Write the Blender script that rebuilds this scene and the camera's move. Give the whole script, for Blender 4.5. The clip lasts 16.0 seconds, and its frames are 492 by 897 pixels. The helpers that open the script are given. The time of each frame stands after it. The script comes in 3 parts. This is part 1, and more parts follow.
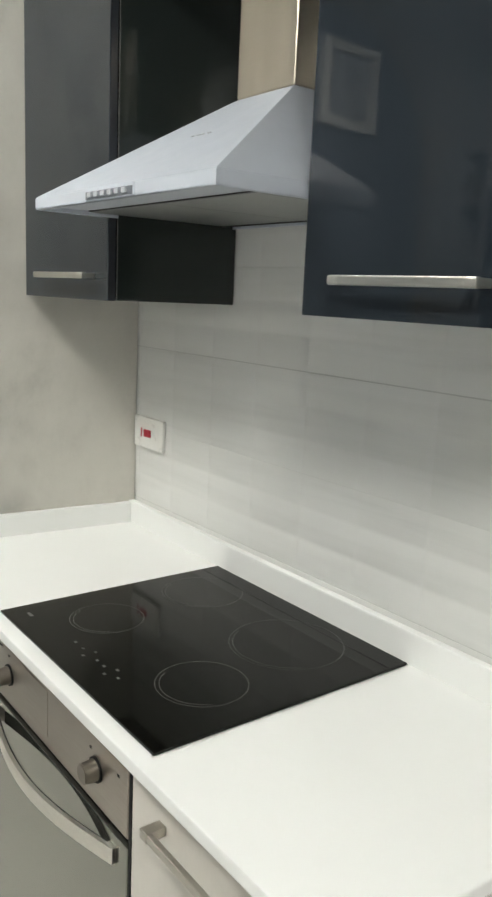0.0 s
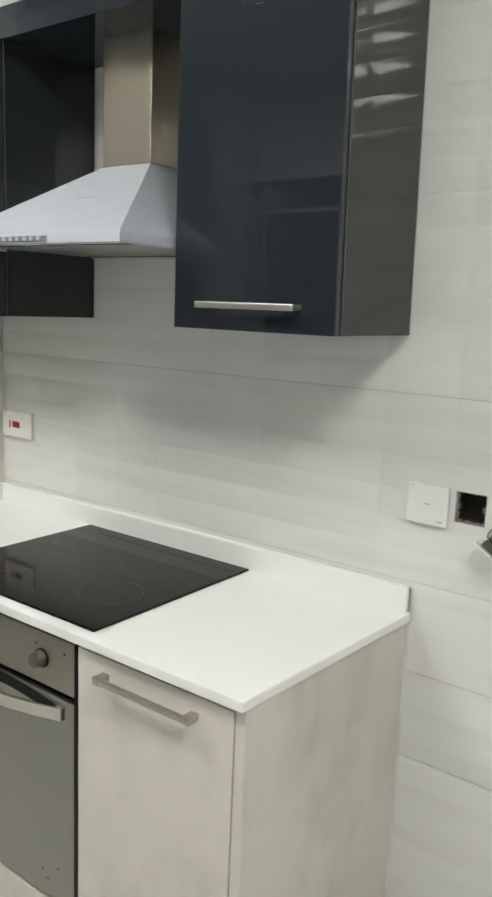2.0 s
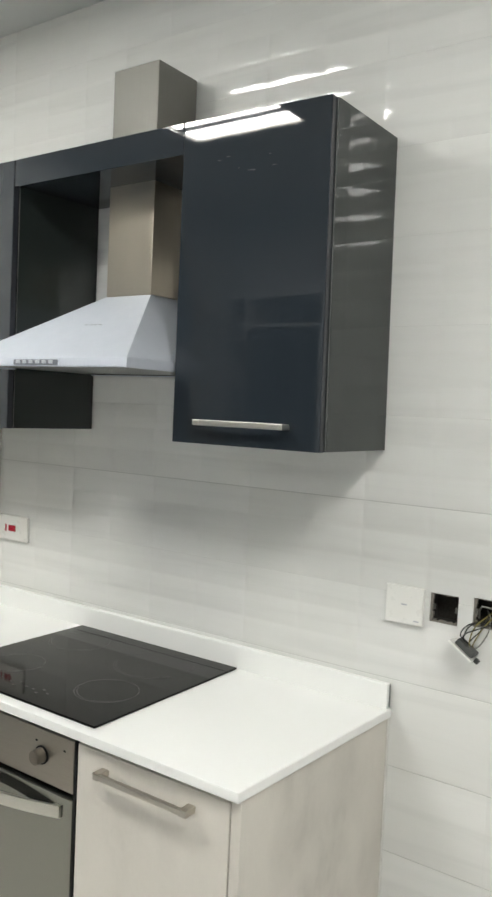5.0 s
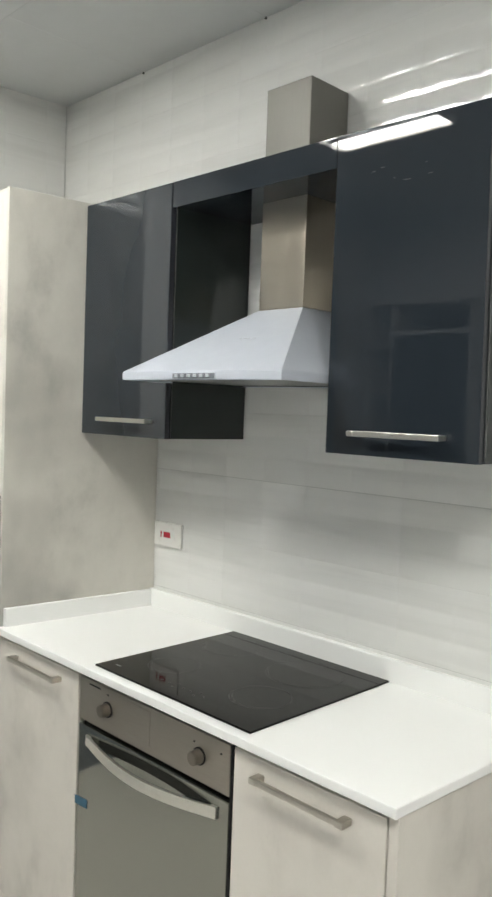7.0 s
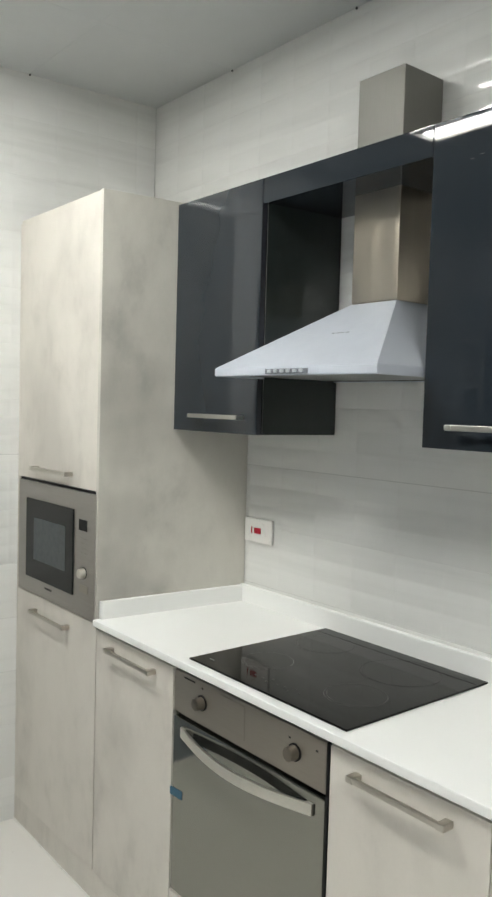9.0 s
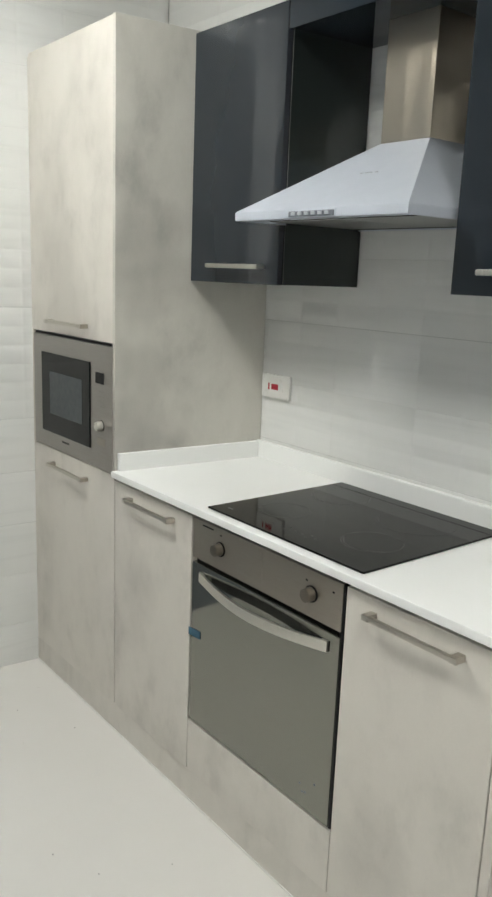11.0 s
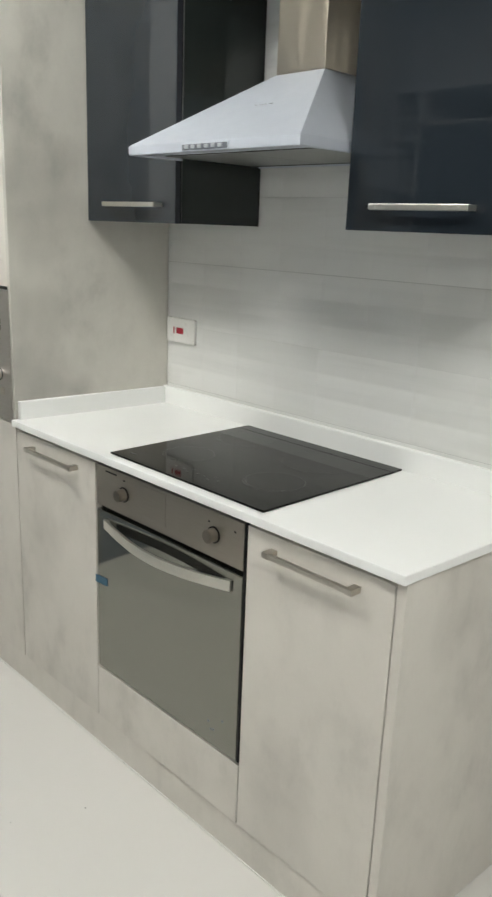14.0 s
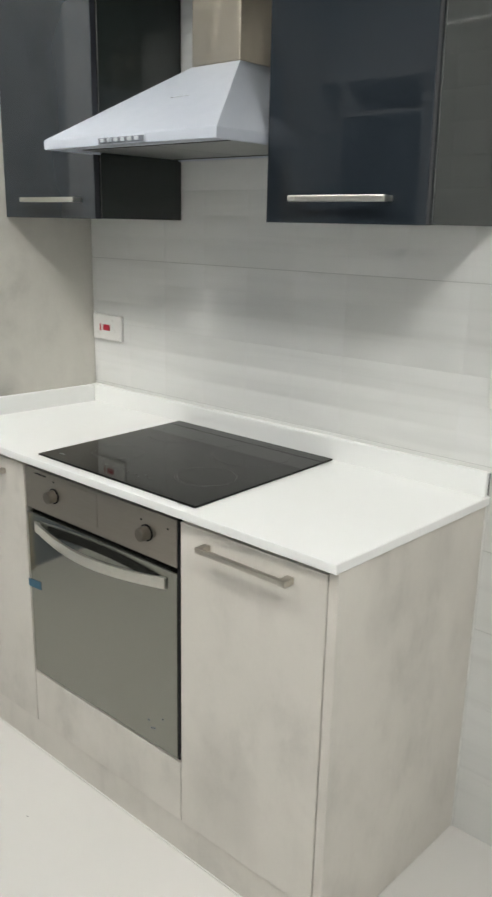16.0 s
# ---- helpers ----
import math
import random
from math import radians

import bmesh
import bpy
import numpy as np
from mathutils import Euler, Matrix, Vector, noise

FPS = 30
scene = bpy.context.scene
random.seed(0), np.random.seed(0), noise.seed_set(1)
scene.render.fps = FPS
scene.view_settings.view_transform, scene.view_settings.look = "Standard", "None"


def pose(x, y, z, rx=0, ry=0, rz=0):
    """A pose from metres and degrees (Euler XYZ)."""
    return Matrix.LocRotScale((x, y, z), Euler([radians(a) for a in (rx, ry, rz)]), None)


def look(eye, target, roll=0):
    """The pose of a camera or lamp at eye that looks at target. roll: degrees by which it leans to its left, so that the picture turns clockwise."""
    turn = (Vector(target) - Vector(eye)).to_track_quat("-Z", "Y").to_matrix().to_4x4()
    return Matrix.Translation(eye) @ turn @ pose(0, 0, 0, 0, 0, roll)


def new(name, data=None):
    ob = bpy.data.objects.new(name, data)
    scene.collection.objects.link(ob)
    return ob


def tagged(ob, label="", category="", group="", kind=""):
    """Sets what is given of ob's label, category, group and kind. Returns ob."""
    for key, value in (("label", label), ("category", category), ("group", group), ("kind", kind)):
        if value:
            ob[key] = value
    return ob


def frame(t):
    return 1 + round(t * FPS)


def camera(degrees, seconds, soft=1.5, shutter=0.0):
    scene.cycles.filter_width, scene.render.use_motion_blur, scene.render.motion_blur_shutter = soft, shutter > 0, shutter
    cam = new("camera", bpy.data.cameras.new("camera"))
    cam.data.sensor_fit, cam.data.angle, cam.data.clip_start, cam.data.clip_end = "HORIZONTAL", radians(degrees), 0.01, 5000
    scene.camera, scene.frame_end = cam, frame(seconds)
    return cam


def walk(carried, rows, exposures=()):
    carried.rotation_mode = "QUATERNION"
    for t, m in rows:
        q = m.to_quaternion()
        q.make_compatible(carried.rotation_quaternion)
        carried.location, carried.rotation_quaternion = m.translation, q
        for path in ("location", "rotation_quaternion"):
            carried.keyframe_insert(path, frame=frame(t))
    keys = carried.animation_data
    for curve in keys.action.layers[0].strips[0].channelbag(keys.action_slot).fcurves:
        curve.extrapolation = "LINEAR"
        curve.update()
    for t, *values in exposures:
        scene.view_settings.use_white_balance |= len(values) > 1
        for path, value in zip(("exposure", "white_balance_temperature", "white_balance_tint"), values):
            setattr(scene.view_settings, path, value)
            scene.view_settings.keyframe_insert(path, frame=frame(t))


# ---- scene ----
cam = camera(34.5, 16.0, soft=2.5, shutter=0.4)
PATH = [
    (0, (1.873, -1.058, 1.529), (0.315, 0.137, 1.148), 2.6),
    (0.5, (1.962, -1.165, 1.539), (0.49, 0.137, 1.168), 2.7),
    (1, (2.086, -1.303, 1.542), (0.675, 0.065, 1.175), 2.4),
    (1.5, (2.136, -1.433, 1.558), (0.816, 0.027, 1.201), 2.8),
    (2, (2.146, -1.565, 1.551), (0.97, 0.014, 1.2), 2.2),
    (2.5, (2.175, -1.656, 1.56), (1.123, 0.011, 1.22), 2.9),
    (3, (2.201, -1.684, 1.585), (1.167, 0.005, 1.311), 3.0),
    (3.2, (2.204, -1.683, 1.577), (1.171, 0.013, 1.339), 2.8),
    (5.3, (2.202, -1.722, 1.596), (1.019, -0.112, 1.504), 2.5),
    (5.5, (2.202, -1.725, 1.6), (0.986, -0.14, 1.506), 2.5),
    (6, (2.2, -1.731, 1.594), (0.921, -0.196, 1.505), 2.4),
    (6.5, (2.197, -1.739, 1.599), (0.849, -0.265, 1.506), 2.3),
    (7, (2.186, -1.747, 1.596), (0.772, -0.335, 1.5), 2.1),
    (7.5, (2.182, -1.752, 1.592), (0.712, -0.399, 1.496), 2.0),
    (8, (2.177, -1.756, 1.596), (0.674, -0.44, 1.496), 1.8),
    (8.5, (2.17, -1.761, 1.593), (0.635, -0.483, 1.493), 1.7),
    (9, (2.163, -1.763, 1.59), (0.612, -0.506, 1.481), 1.6),
    (9.5, (2.149, -1.766, 1.575), (0.592, -0.525, 1.387), 1.7),
    (9.7, (2.143, -1.772, 1.568), (0.588, -0.537, 1.332), 1.9),
    (12, (2.132, -1.762, 1.515), (0.621, -0.545, 1.029), 2.1),
    (12.5, (2.142, -1.753, 1.512), (0.639, -0.534, 1.008), 2.2),
    (13, (2.146, -1.744, 1.506), (0.673, -0.492, 0.995), 2.2),
    (13.5, (2.154, -1.732, 1.503), (0.723, -0.438, 0.976), 2.2),
    (14, (2.162, -1.716, 1.501), (0.784, -0.369, 0.964), 2.2),
    (14.5, (2.176, -1.702, 1.499), (0.862, -0.297, 0.952), 2.2),
    (15, (2.192, -1.69, 1.501), (0.947, -0.224, 0.951), 1.8),
    (15.5, (2.19, -1.691, 1.505), (0.978, -0.199, 0.952), 1.6),
    (16, (2.173, -1.696, 1.502), (0.909, -0.246, 0.954), 1.2),
]
EXPOSURES = [(0, 0.02, 6600, 8), (2, -0.08, 6620, 9), (3, -0.11, 6600, 10), (5.5, 0.10, 6540, 9), (7, 0.07, 6550, 9), (8, 0.02, 6520, 9), (9.5, -0.11, 6480, 8), (12.5, -0.16, 6480, 8), (14.5, -0.05, 6530, 9), (16, 0.0, 6480, 10)]
walk(cam, [(t, look(eye, target, roll)) for t, eye, target, roll in PATH], EXPOSURES)

FLOOR, CEIL = -0.028, 2.786

# ---- world and light ----
world = bpy.data.worlds.new("world")
scene.world = world
world.use_nodes = True
world.node_tree.nodes["Background"].inputs[0].default_value = (0.6, 0.65, 0.7, 1)
world.node_tree.nodes["Background"].inputs[1].default_value = 0.05
STRIP_POWER = 62.0


# ---- materials ----
class Mat:
    """A small builder for node materials."""

    def __init__(self, name, color, rough=0.5, metal=0.0, **extra):
        self.m = bpy.data.materials.new(name)
        self.m.use_nodes = True
        self.t = self.m.node_tree
        self.b = self.t.nodes["Principled BSDF"]
        self.b.inputs["Base Color"].default_value = (*color, 1)
        self.b.inputs["Roughness"].default_value = rough
        self.b.inputs["Metallic"].default_value = metal
        for key, value in extra.items():
            self.b.inputs[key.replace("_", " ")].default_value = value
        self.height = None

    def node(self, kind, **props):
        n = self.t.nodes.new(kind)
        for k, v in props.items():
            if k in n.inputs:
                n.inputs[k].default_value = v
        return n

    def link(self, a, b):
        self.t.links.new(a, b)

    def coords(self, scale=(1, 1, 1), obj=True):
        c = self.node("ShaderNodeTexCoord")
        mp = self.node("ShaderNodeMapping")
        mp.inputs["Scale"].default_value = scale
        self.link(c.outputs["Object" if obj else "Generated"], mp.inputs["Vector"])
        info = self.node("ShaderNodeObjectInfo")
        add = self.node("ShaderNodeVectorMath")
        add.operation = "MULTIPLY_ADD"
        self.link(info.outputs["Random"], add.inputs[0])
        add.inputs[1].default_value = (7.3, 5.1, 9.7)
        self.link(mp.outputs["Vector"], add.inputs[2])
        return add.outputs[0]

    def noise(self, vec, scale, detail=4, rough=0.55, distort=0.0):
        n = self.node("ShaderNodeTexNoise", Scale=scale, Detail=detail, Roughness=rough, Distortion=distort)
        self.link(vec, n.inputs["Vector"])
        return n.outputs["Fac"]

    def ramp(self, fac, stops):
        r = self.node("ShaderNodeValToRGB")
        e = r.color_ramp.elements
        while len(e) < len(stops):
            e.new(0.5)
        for el, (p, c) in zip(e, stops):
            el.position = p
            el.color = (*c, 1) if isinstance(c, tuple) else (c, c, c, 1)
        self.link(fac, r.inputs["Fac"])
        return r.outputs["Color"]

    def mix(self, a, b, fac, mode="MIX"):
        n = self.node("ShaderNodeMix")
        n.data_type, n.blend_type = "RGBA", mode
        for src, slot in ((fac, 0), (a, 6), (b, 7)):
            if hasattr(src, "links"):
                self.link(src, n.inputs[slot])
            else:
                n.inputs[slot].default_value = src if slot == 0 else (*src, 1)
        return n.outputs[2]

    def color(self, sock):
        self.link(sock, self.b.inputs["Base Color"])
        return self

    def rough(self, sock):
        self.link(sock, self.b.inputs["Roughness"])
        return self

    def bump(self, sock, dist, strength=1.0):
        n = self.node("ShaderNodeBump", Strength=strength, Distance=dist)
        self.link(sock, n.inputs["Height"])
        if self.height:
            self.link(self.height, n.inputs["Normal"])
        self.height = n.outputs["Normal"]
        self.link(self.height, self.b.inputs["Normal"])
        return self


def concrete(name, tone, amount=1.0):
    """Pale concrete-look laminate: soft cloudy patches, a few faint smears and fine grain."""
    m = Mat(name, tone, 0.5)
    clouds = m.noise(m.coords((1.0, 1.0, 0.8)), 2.6, 3, 0.5, 0.1)
    patches = m.noise(m.coords((1.2, 1.2, 0.9)), 3.7, 6, 0.6, 0.1)
    dabs = m.noise(m.coords((1.0, 1.0, 0.5)), 15, 4, 0.6)
    grain = m.noise(m.coords((1, 1, 0.6)), 150, 3, 0.7)
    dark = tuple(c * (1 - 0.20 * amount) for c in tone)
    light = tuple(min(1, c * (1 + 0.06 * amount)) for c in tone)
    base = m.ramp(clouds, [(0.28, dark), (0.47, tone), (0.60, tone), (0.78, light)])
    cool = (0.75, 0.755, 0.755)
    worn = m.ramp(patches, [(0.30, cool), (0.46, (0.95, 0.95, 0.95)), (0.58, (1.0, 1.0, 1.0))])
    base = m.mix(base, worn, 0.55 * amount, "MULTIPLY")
    soft = m.ramp(dabs, [(0.34, 0.86), (0.52, 1.0)])
    base = m.mix(base, soft, m.ramp(patches, [(0.40, 0.6), (0.62, 0.06)]), "MULTIPLY")
    base = m.mix(base, m.ramp(grain, [(0.3, 0.95), (0.7, 1.0)]), 0.5, "MULTIPLY")
    m.color(base)
    m.rough(m.ramp(patches, [(0.3, 0.55), (0.7, 0.42)]))
    m.bump(grain, 0.0003, 0.4)
    return m.m


def gloss(name, tone, rough=0.018):
    """High-gloss lacquered board with a faint orange-peel and dust."""
    m = Mat(name, tone, rough, 0.0, IOR=1.5)
    v = m.coords()
    m.color(m.mix(tone, tuple(c * 1.25 for c in tone), m.noise(v, 2.5, 4)))
    m.rough(m.ramp(m.noise(v, 14, 6, 0.7), [(0.35, rough), (0.75, rough + 0.02)]))
    m.bump(m.noise(v, 5, 1), 0.0008, 0.25)
    return m.m


def brushed(name, tone, rough=0.3, along=(1, 1, 60), metal=1.0, spread=0.12):
    """Brushed steel; the scratches are stretched along the axis with the small scale."""
    m = Mat(name, tone, rough, metal)
    lines = m.noise(m.coords(along), 14, 3, 0.7)
    blot = m.noise(m.coords(), 4, 4)
    m.color(m.mix(tone, tuple(c * 0.8 for c in tone), m.mix((0, 0, 0), (1, 1, 1), lines)))
    m.rough(m.ramp(m.mix(lines, blot, 0.5), [(0.3, rough - spread / 2), (0.7, rough + spread)]))
    m.bump(lines, 0.0002, 0.25)
    return m.m


def rolled_steel(name, tone, rough=0.3, aniso=0.75, bow=0.006):
    """Sheet steel with hair-fine level brushing, so that its reflections draw out upright."""
    m = Mat(name, tone, rough, 1.0, Anisotropic=aniso, Anisotropic_Rotation=0.25)
    t = m.node("ShaderNodeTangent")
    t.direction_type, t.axis = "RADIAL", "Z"
    m.link(t.outputs["Tangent"], m.b.inputs["Tangent"])
    hair = m.noise(m.coords((3, 3, 260)), 5, 2, 0.6)
    blot = m.noise(m.coords((1, 1, 0.35)), 9, 3)
    m.color(m.mix(tone, tuple(c * 0.86 for c in tone), m.mix(hair, blot, 0.6)))
    m.rough(m.ramp(blot, [(0.3, rough - 0.03), (0.7, rough + 0.05)]))
    m.bump(m.noise(m.coords((13, 13, 0.8)), 1.5, 1, 0.4), bow, 0.5)
    return m.m


def plain(name, tone, rough=0.5, metal=0.0, vary=0.12, scale=9.0, **extra):
    m = Mat(name, tone, rough, metal, **extra)
    v = m.coords()
    m.color(m.mix(tone, tuple(c * (1 - vary) for c in tone), m.noise(v, scale, 5, 0.6)))
    m.rough(m.ramp(m.noise(v, scale * 5, 4), [(0.3, max(0.02, rough * 0.85)), (0.7, min(1, rough * 1.15))]))
    return m.m


def tile_material():
    """White glazed wall tile; faint drawn-out streaks of relief shading, put into the colour, run on from tile to tile.
    """
    m = Mat("glazed_tile", (0.68, 0.68, 0.66), 0.15, 0.0)
    geo = m.node("ShaderNodeNewGeometry")

    def waves(scale, size, detail, distort):
        mp = m.node("ShaderNodeMapping")
        mp.inputs["Scale"].default_value = scale
        m.link(geo.outputs["Position"], mp.inputs["Vector"])
        return m.noise(mp.outputs["Vector"], size, detail, 0.5, distort)

    fine = waves((2.6, 2.6, 22), 1.4, 3, 0.6)
    info = m.node("ShaderNodeObjectInfo")
    tone = m.mix((0.675, 0.675, 0.65), (0.69, 0.69, 0.67), info.outputs["Random"])
    # Level streaks in the colour stand in for shading and reflections on the pads.
    wave_shade = m.ramp(waves((0.75, 0.75, 12), 1.7, 4, 0.6), [(0.32, 0.87), (0.44, 0.96), (0.53, 1.0), (0.68, 0.985)])
    m.color(m.mix(tone, wave_shade, 0.52, "MULTIPLY"))
    m.rough(m.ramp(fine, [(0.3, 0.06), (0.75, 0.10)]))
    m.bump(fine, 0.0010, 0.3)
    return m.m


def floor_material():
    m = Mat("cream_floor_tile", (0.6, 0.585, 0.54), 0.2)
    v = m.coords()
    cloud = m.noise(v, 2.2, 5, 0.6, 0.4)
    speck = m.noise(v, 90, 2, 0.5)
    smudge = m.noise(v, 6, 6, 0.7)
    base = m.mix((0.69, 0.672, 0.64), (0.655, 0.638, 0.608), cloud)
    base = m.mix(base, (0.30, 0.28, 0.25), m.ramp(speck, [(0.80, 0.0), (0.83, 0.6)]))
    m.color(base)
    m.rough(m.ramp(smudge, [(0.3, 0.28), (0.7, 0.32)]))
    return m.m


def glow(name, tone, strength):
    m = bpy.data.materials.new(name)
    m.use_nodes = True
    b = m.node_tree.nodes["Principled BSDF"]
    b.inputs["Base Color"].default_value = (0.8, 0.8, 0.8, 1)
    b.inputs["Emission Color"].default_value = (*tone, 1)
    b.inputs["Emission Strength"].default_value = strength
    return m


M_CONC = concrete("pale_concrete_laminate", (0.630, 0.596, 0.540), 0.85)
# Same laminate, greyed in its colour for the light on the tower's side.
M_CONC_SIDE = concrete("shade_toned_concrete_laminate", (0.575, 0.555, 0.500), 1.7)
M_DARK = gloss("anthracite_gloss", (0.0162, 0.0210, 0.0266))
M_SIDE = gloss("dark_grey_gloss", (0.0195, 0.0243, 0.0228), 0.03)
M_INNER = plain("black_board", (0.012, 0.012, 0.012), 0.45)
M_EDGE = plain("grey_edge_band", (0.03, 0.033, 0.040), 0.22)
M_SMEAR = plain("dull_residue", (0.034, 0.039, 0.044), 0.5)
M_PALE = plain("pale_edge_band", (0.13, 0.13, 0.13), 0.35)
M_QUARTZ = Mat("white_quartz", (0.83, 0.835, 0.82), 0.34)
M_QUARTZ.color(M_QUARTZ.mix((0.83, 0.835, 0.815), (0.80, 0.803, 0.78), M_QUARTZ.noise(M_QUARTZ.coords(), 3.0, 4)))
M_QUARTZ.rough(M_QUARTZ.ramp(M_QUARTZ.noise(M_QUARTZ.coords(), 6, 4), [(0.3, 0.30), (0.7, 0.38)]))
M_QUARTZ = M_QUARTZ.m
M_TILE = tile_material()
M_GROUT = plain("grey_grout", (0.50, 0.50, 0.48), 0.8)
M_FLOOR = floor_material()
M_CEIL = plain("ceiling_board", (0.62, 0.635, 0.635), 0.7, 0, 0.08, 3)
M_PAINT = plain("white_wall_paint", (0.76, 0.775, 0.79), 0.6, 0, 0.05, 3)
M_STEEL = rolled_steel("brushed_steel", (0.51, 0.455, 0.37), 0.29, 0.65, 0.009)
# Chimney steel again, toned down to stand in for dimmer reflections higher up.
M_DIMSTEEL = brushed("dimmed_steel", (0.198, 0.192, 0.172), 0.48, (60, 60, 1), 0.35, 0.08)
M_HANDLE = brushed("satin_nickel", (0.56, 0.53, 0.47), 0.33, (1, 30, 30))
M_BARH = brushed("bright_nickel", (0.72, 0.70, 0.64), 0.32, (1, 30, 30))
M_OVEN = brushed("oven_steel", (0.42, 0.385, 0.335), 0.34, (1, 30, 60))
M_MWSTEEL = brushed("microwave_steel", (0.39, 0.37, 0.345), 0.34, (1, 30, 60))
M_OVGLASS = plain("mirror_oven_glass", (0.290, 0.292, 0.256), 0.06, 0.9, 0.1, 2.5)
M_HOOD = plain("silver_film_steel", (0.55, 0.585, 0.65), 0.44, 0.2, 0.06, 5)
M_GLASS = Mat("black_ceramic_glass", (0.0055, 0.0055, 0.0045), 0.05, 0, Specular_IOR_Level=0.17)
M_GLASS.rough(M_GLASS.ramp(M_GLASS.noise(M_GLASS.coords(), 9, 5, 0.65), [(0.3, 0.035), (0.75, 0.08)]))
M_GLASS = M_GLASS.m
M_MARK = plain("grey_print", (0.12, 0.12, 0.112), 0.4)
M_KEYPRINT = plain("key_print", (0.062, 0.062, 0.058), 0.4)
M_DIM = plain("dim_print", (0.034, 0.034, 0.031), 0.35)
M_KNOB = brushed("dull_knob_steel", (0.27, 0.245, 0.21), 0.36, (1, 1, 1))
M_FILTER = brushed("aluminium_mesh", (0.40, 0.41, 0.40), 0.42, (40, 40, 1))
M_STRIP = plain("grey_key_strip", (0.15, 0.165, 0.19), 0.4)
M_KEYS = plain("pale_push_keys", (0.46, 0.48, 0.52), 0.4)
M_FAINT = plain("faint_print", (0.42, 0.44, 0.47), 0.45)
M_BLACK = plain("black_plastic", (0.008, 0.008, 0.008), 0.5, Specular_IOR_Level=0.2)
M_WHITE = plain("white_plastic", (0.74, 0.735, 0.70), 0.3, 0, 0.04)
M_RED = plain("red_rocker", (0.42, 0.012, 0.03), 0.3)
M_TAPE = plain("blue_tape", (0.030, 0.105, 0.165), 0.55)
M_MWGLASS = Mat("microwave_glass", (0.006, 0.007, 0.007), 0.08, 0, Specular_IOR_Level=0.2).m
M_MWPANE = plain("perforated_pane", (0.050, 0.058, 0.062), 0.5, 0, 0.05)
M_PLASTER = plain("broken_plaster", (0.22, 0.20, 0.175), 0.9, 0, 0.45, 60)
M_CAVITY = plain("dark_wall_cavity", (0.022, 0.018, 0.013), 0.9, 0, 0.6, 40)
M_BOX = plain("galvanised_box", (0.17, 0.165, 0.15), 0.5, 0.6, 0.4, 30)
M_YEL = plain("yellow_insulation", (0.21, 0.18, 0.045), 0.45)
M_BLOCK = plain("dark_grey_moulding", (0.055, 0.058, 0.055), 0.45)
M_GREYW = plain("grey_insulation", (0.2, 0.2, 0.18), 0.45)
M_CBLK = plain("black_insulation", (0.015, 0.015, 0.015), 0.45)
M_CBLUE = plain("blue_insulation", (0.03, 0.045, 0.13), 0.45)
M_WOOD = plain("dark_shelf_board", (0.07, 0.072, 0.07), 0.35)
M_SHELF = plain("grey_shelf_edge", (0.46, 0.47, 0.47), 0.4)
M_TRAY = plain("dull_tray_metal", (0.11, 0.11, 0.11), 0.6)
M_BLUEGREY = plain("blue_grey_paint", (0.16, 0.19, 0.23), 0.5)
M_BEIGE = plain("beige_paint", (0.40, 0.35, 0.26), 0.5)
M_GREYPANE = plain("grey_panel", (0.38, 0.40, 0.42), 0.4)
M_LIT = glow("lit_strip", (1.0, 0.995, 0.955), STRIP_POWER)


# ---- mesh helpers ----
def part(name, bm, material, parent=None, label="", smooth=False):
    """Links a bmesh as one mesh object, under parent where there is one."""
    me = bpy.data.meshes.new(name)
    bmesh.ops.recalc_face_normals(bm, faces=bm.faces)
    if smooth:
        for e in bm.edges:
            e.smooth = e.calc_face_angle(3.2) < 0.6
    bm.to_mesh(me)
    bm.free()
    for f in me.polygons:
        f.use_smooth = smooth
    for m in material if isinstance(material, (list, tuple)) else [material]:
        me.materials.append(m)
    ob = new(name, me)
    if parent:
        ob.parent = parent
    if label:
        tagged(ob, label)
    return ob


def thing(name, label, category, group="", kind="", at=(0, 0, 0)):
    e = new(name)
    e.empty_display_size = 0.1
    e.location = at
    return tagged(e, label, category, group, kind)


def box(x0, x1, y0, y1, z0, z1, bevel=0.0, lean0=0.0, lean1=None, bm=None, segs=2):
    """A box; y0 is the front. lean0 and lean1 move the two back edges in x."""
    lean1 = lean0 if lean1 is None else lean1
    own = bmesh.new()
    v = [own.verts.new(p) for z in (z0, z1) for p in ((x0, y0, z), (x1, y0, z), (x1 + lean1, y1, z), (x0 + lean0, y1, z))]
    for idx in ((0, 1, 2, 3), (4, 5, 6, 7), (0, 1, 5, 4), (1, 2, 6, 5), (2, 3, 7, 6), (3, 0, 4, 7)):
        own.faces.new([v[i] for i in idx])
    if bevel:
        bmesh.ops.bevel(own, geom=own.edges[:], offset=bevel, segments=segs, affect="EDGES", profile=0.6)
    if bm is None:
        return own
    return merge(bm, own)


def merge(bm, other):
    me = bpy.data.meshes.new("tmp")
    other.to_mesh(me)
    other.free()
    bm.from_mesh(me)
    bpy.data.meshes.remove(me)
    return bm


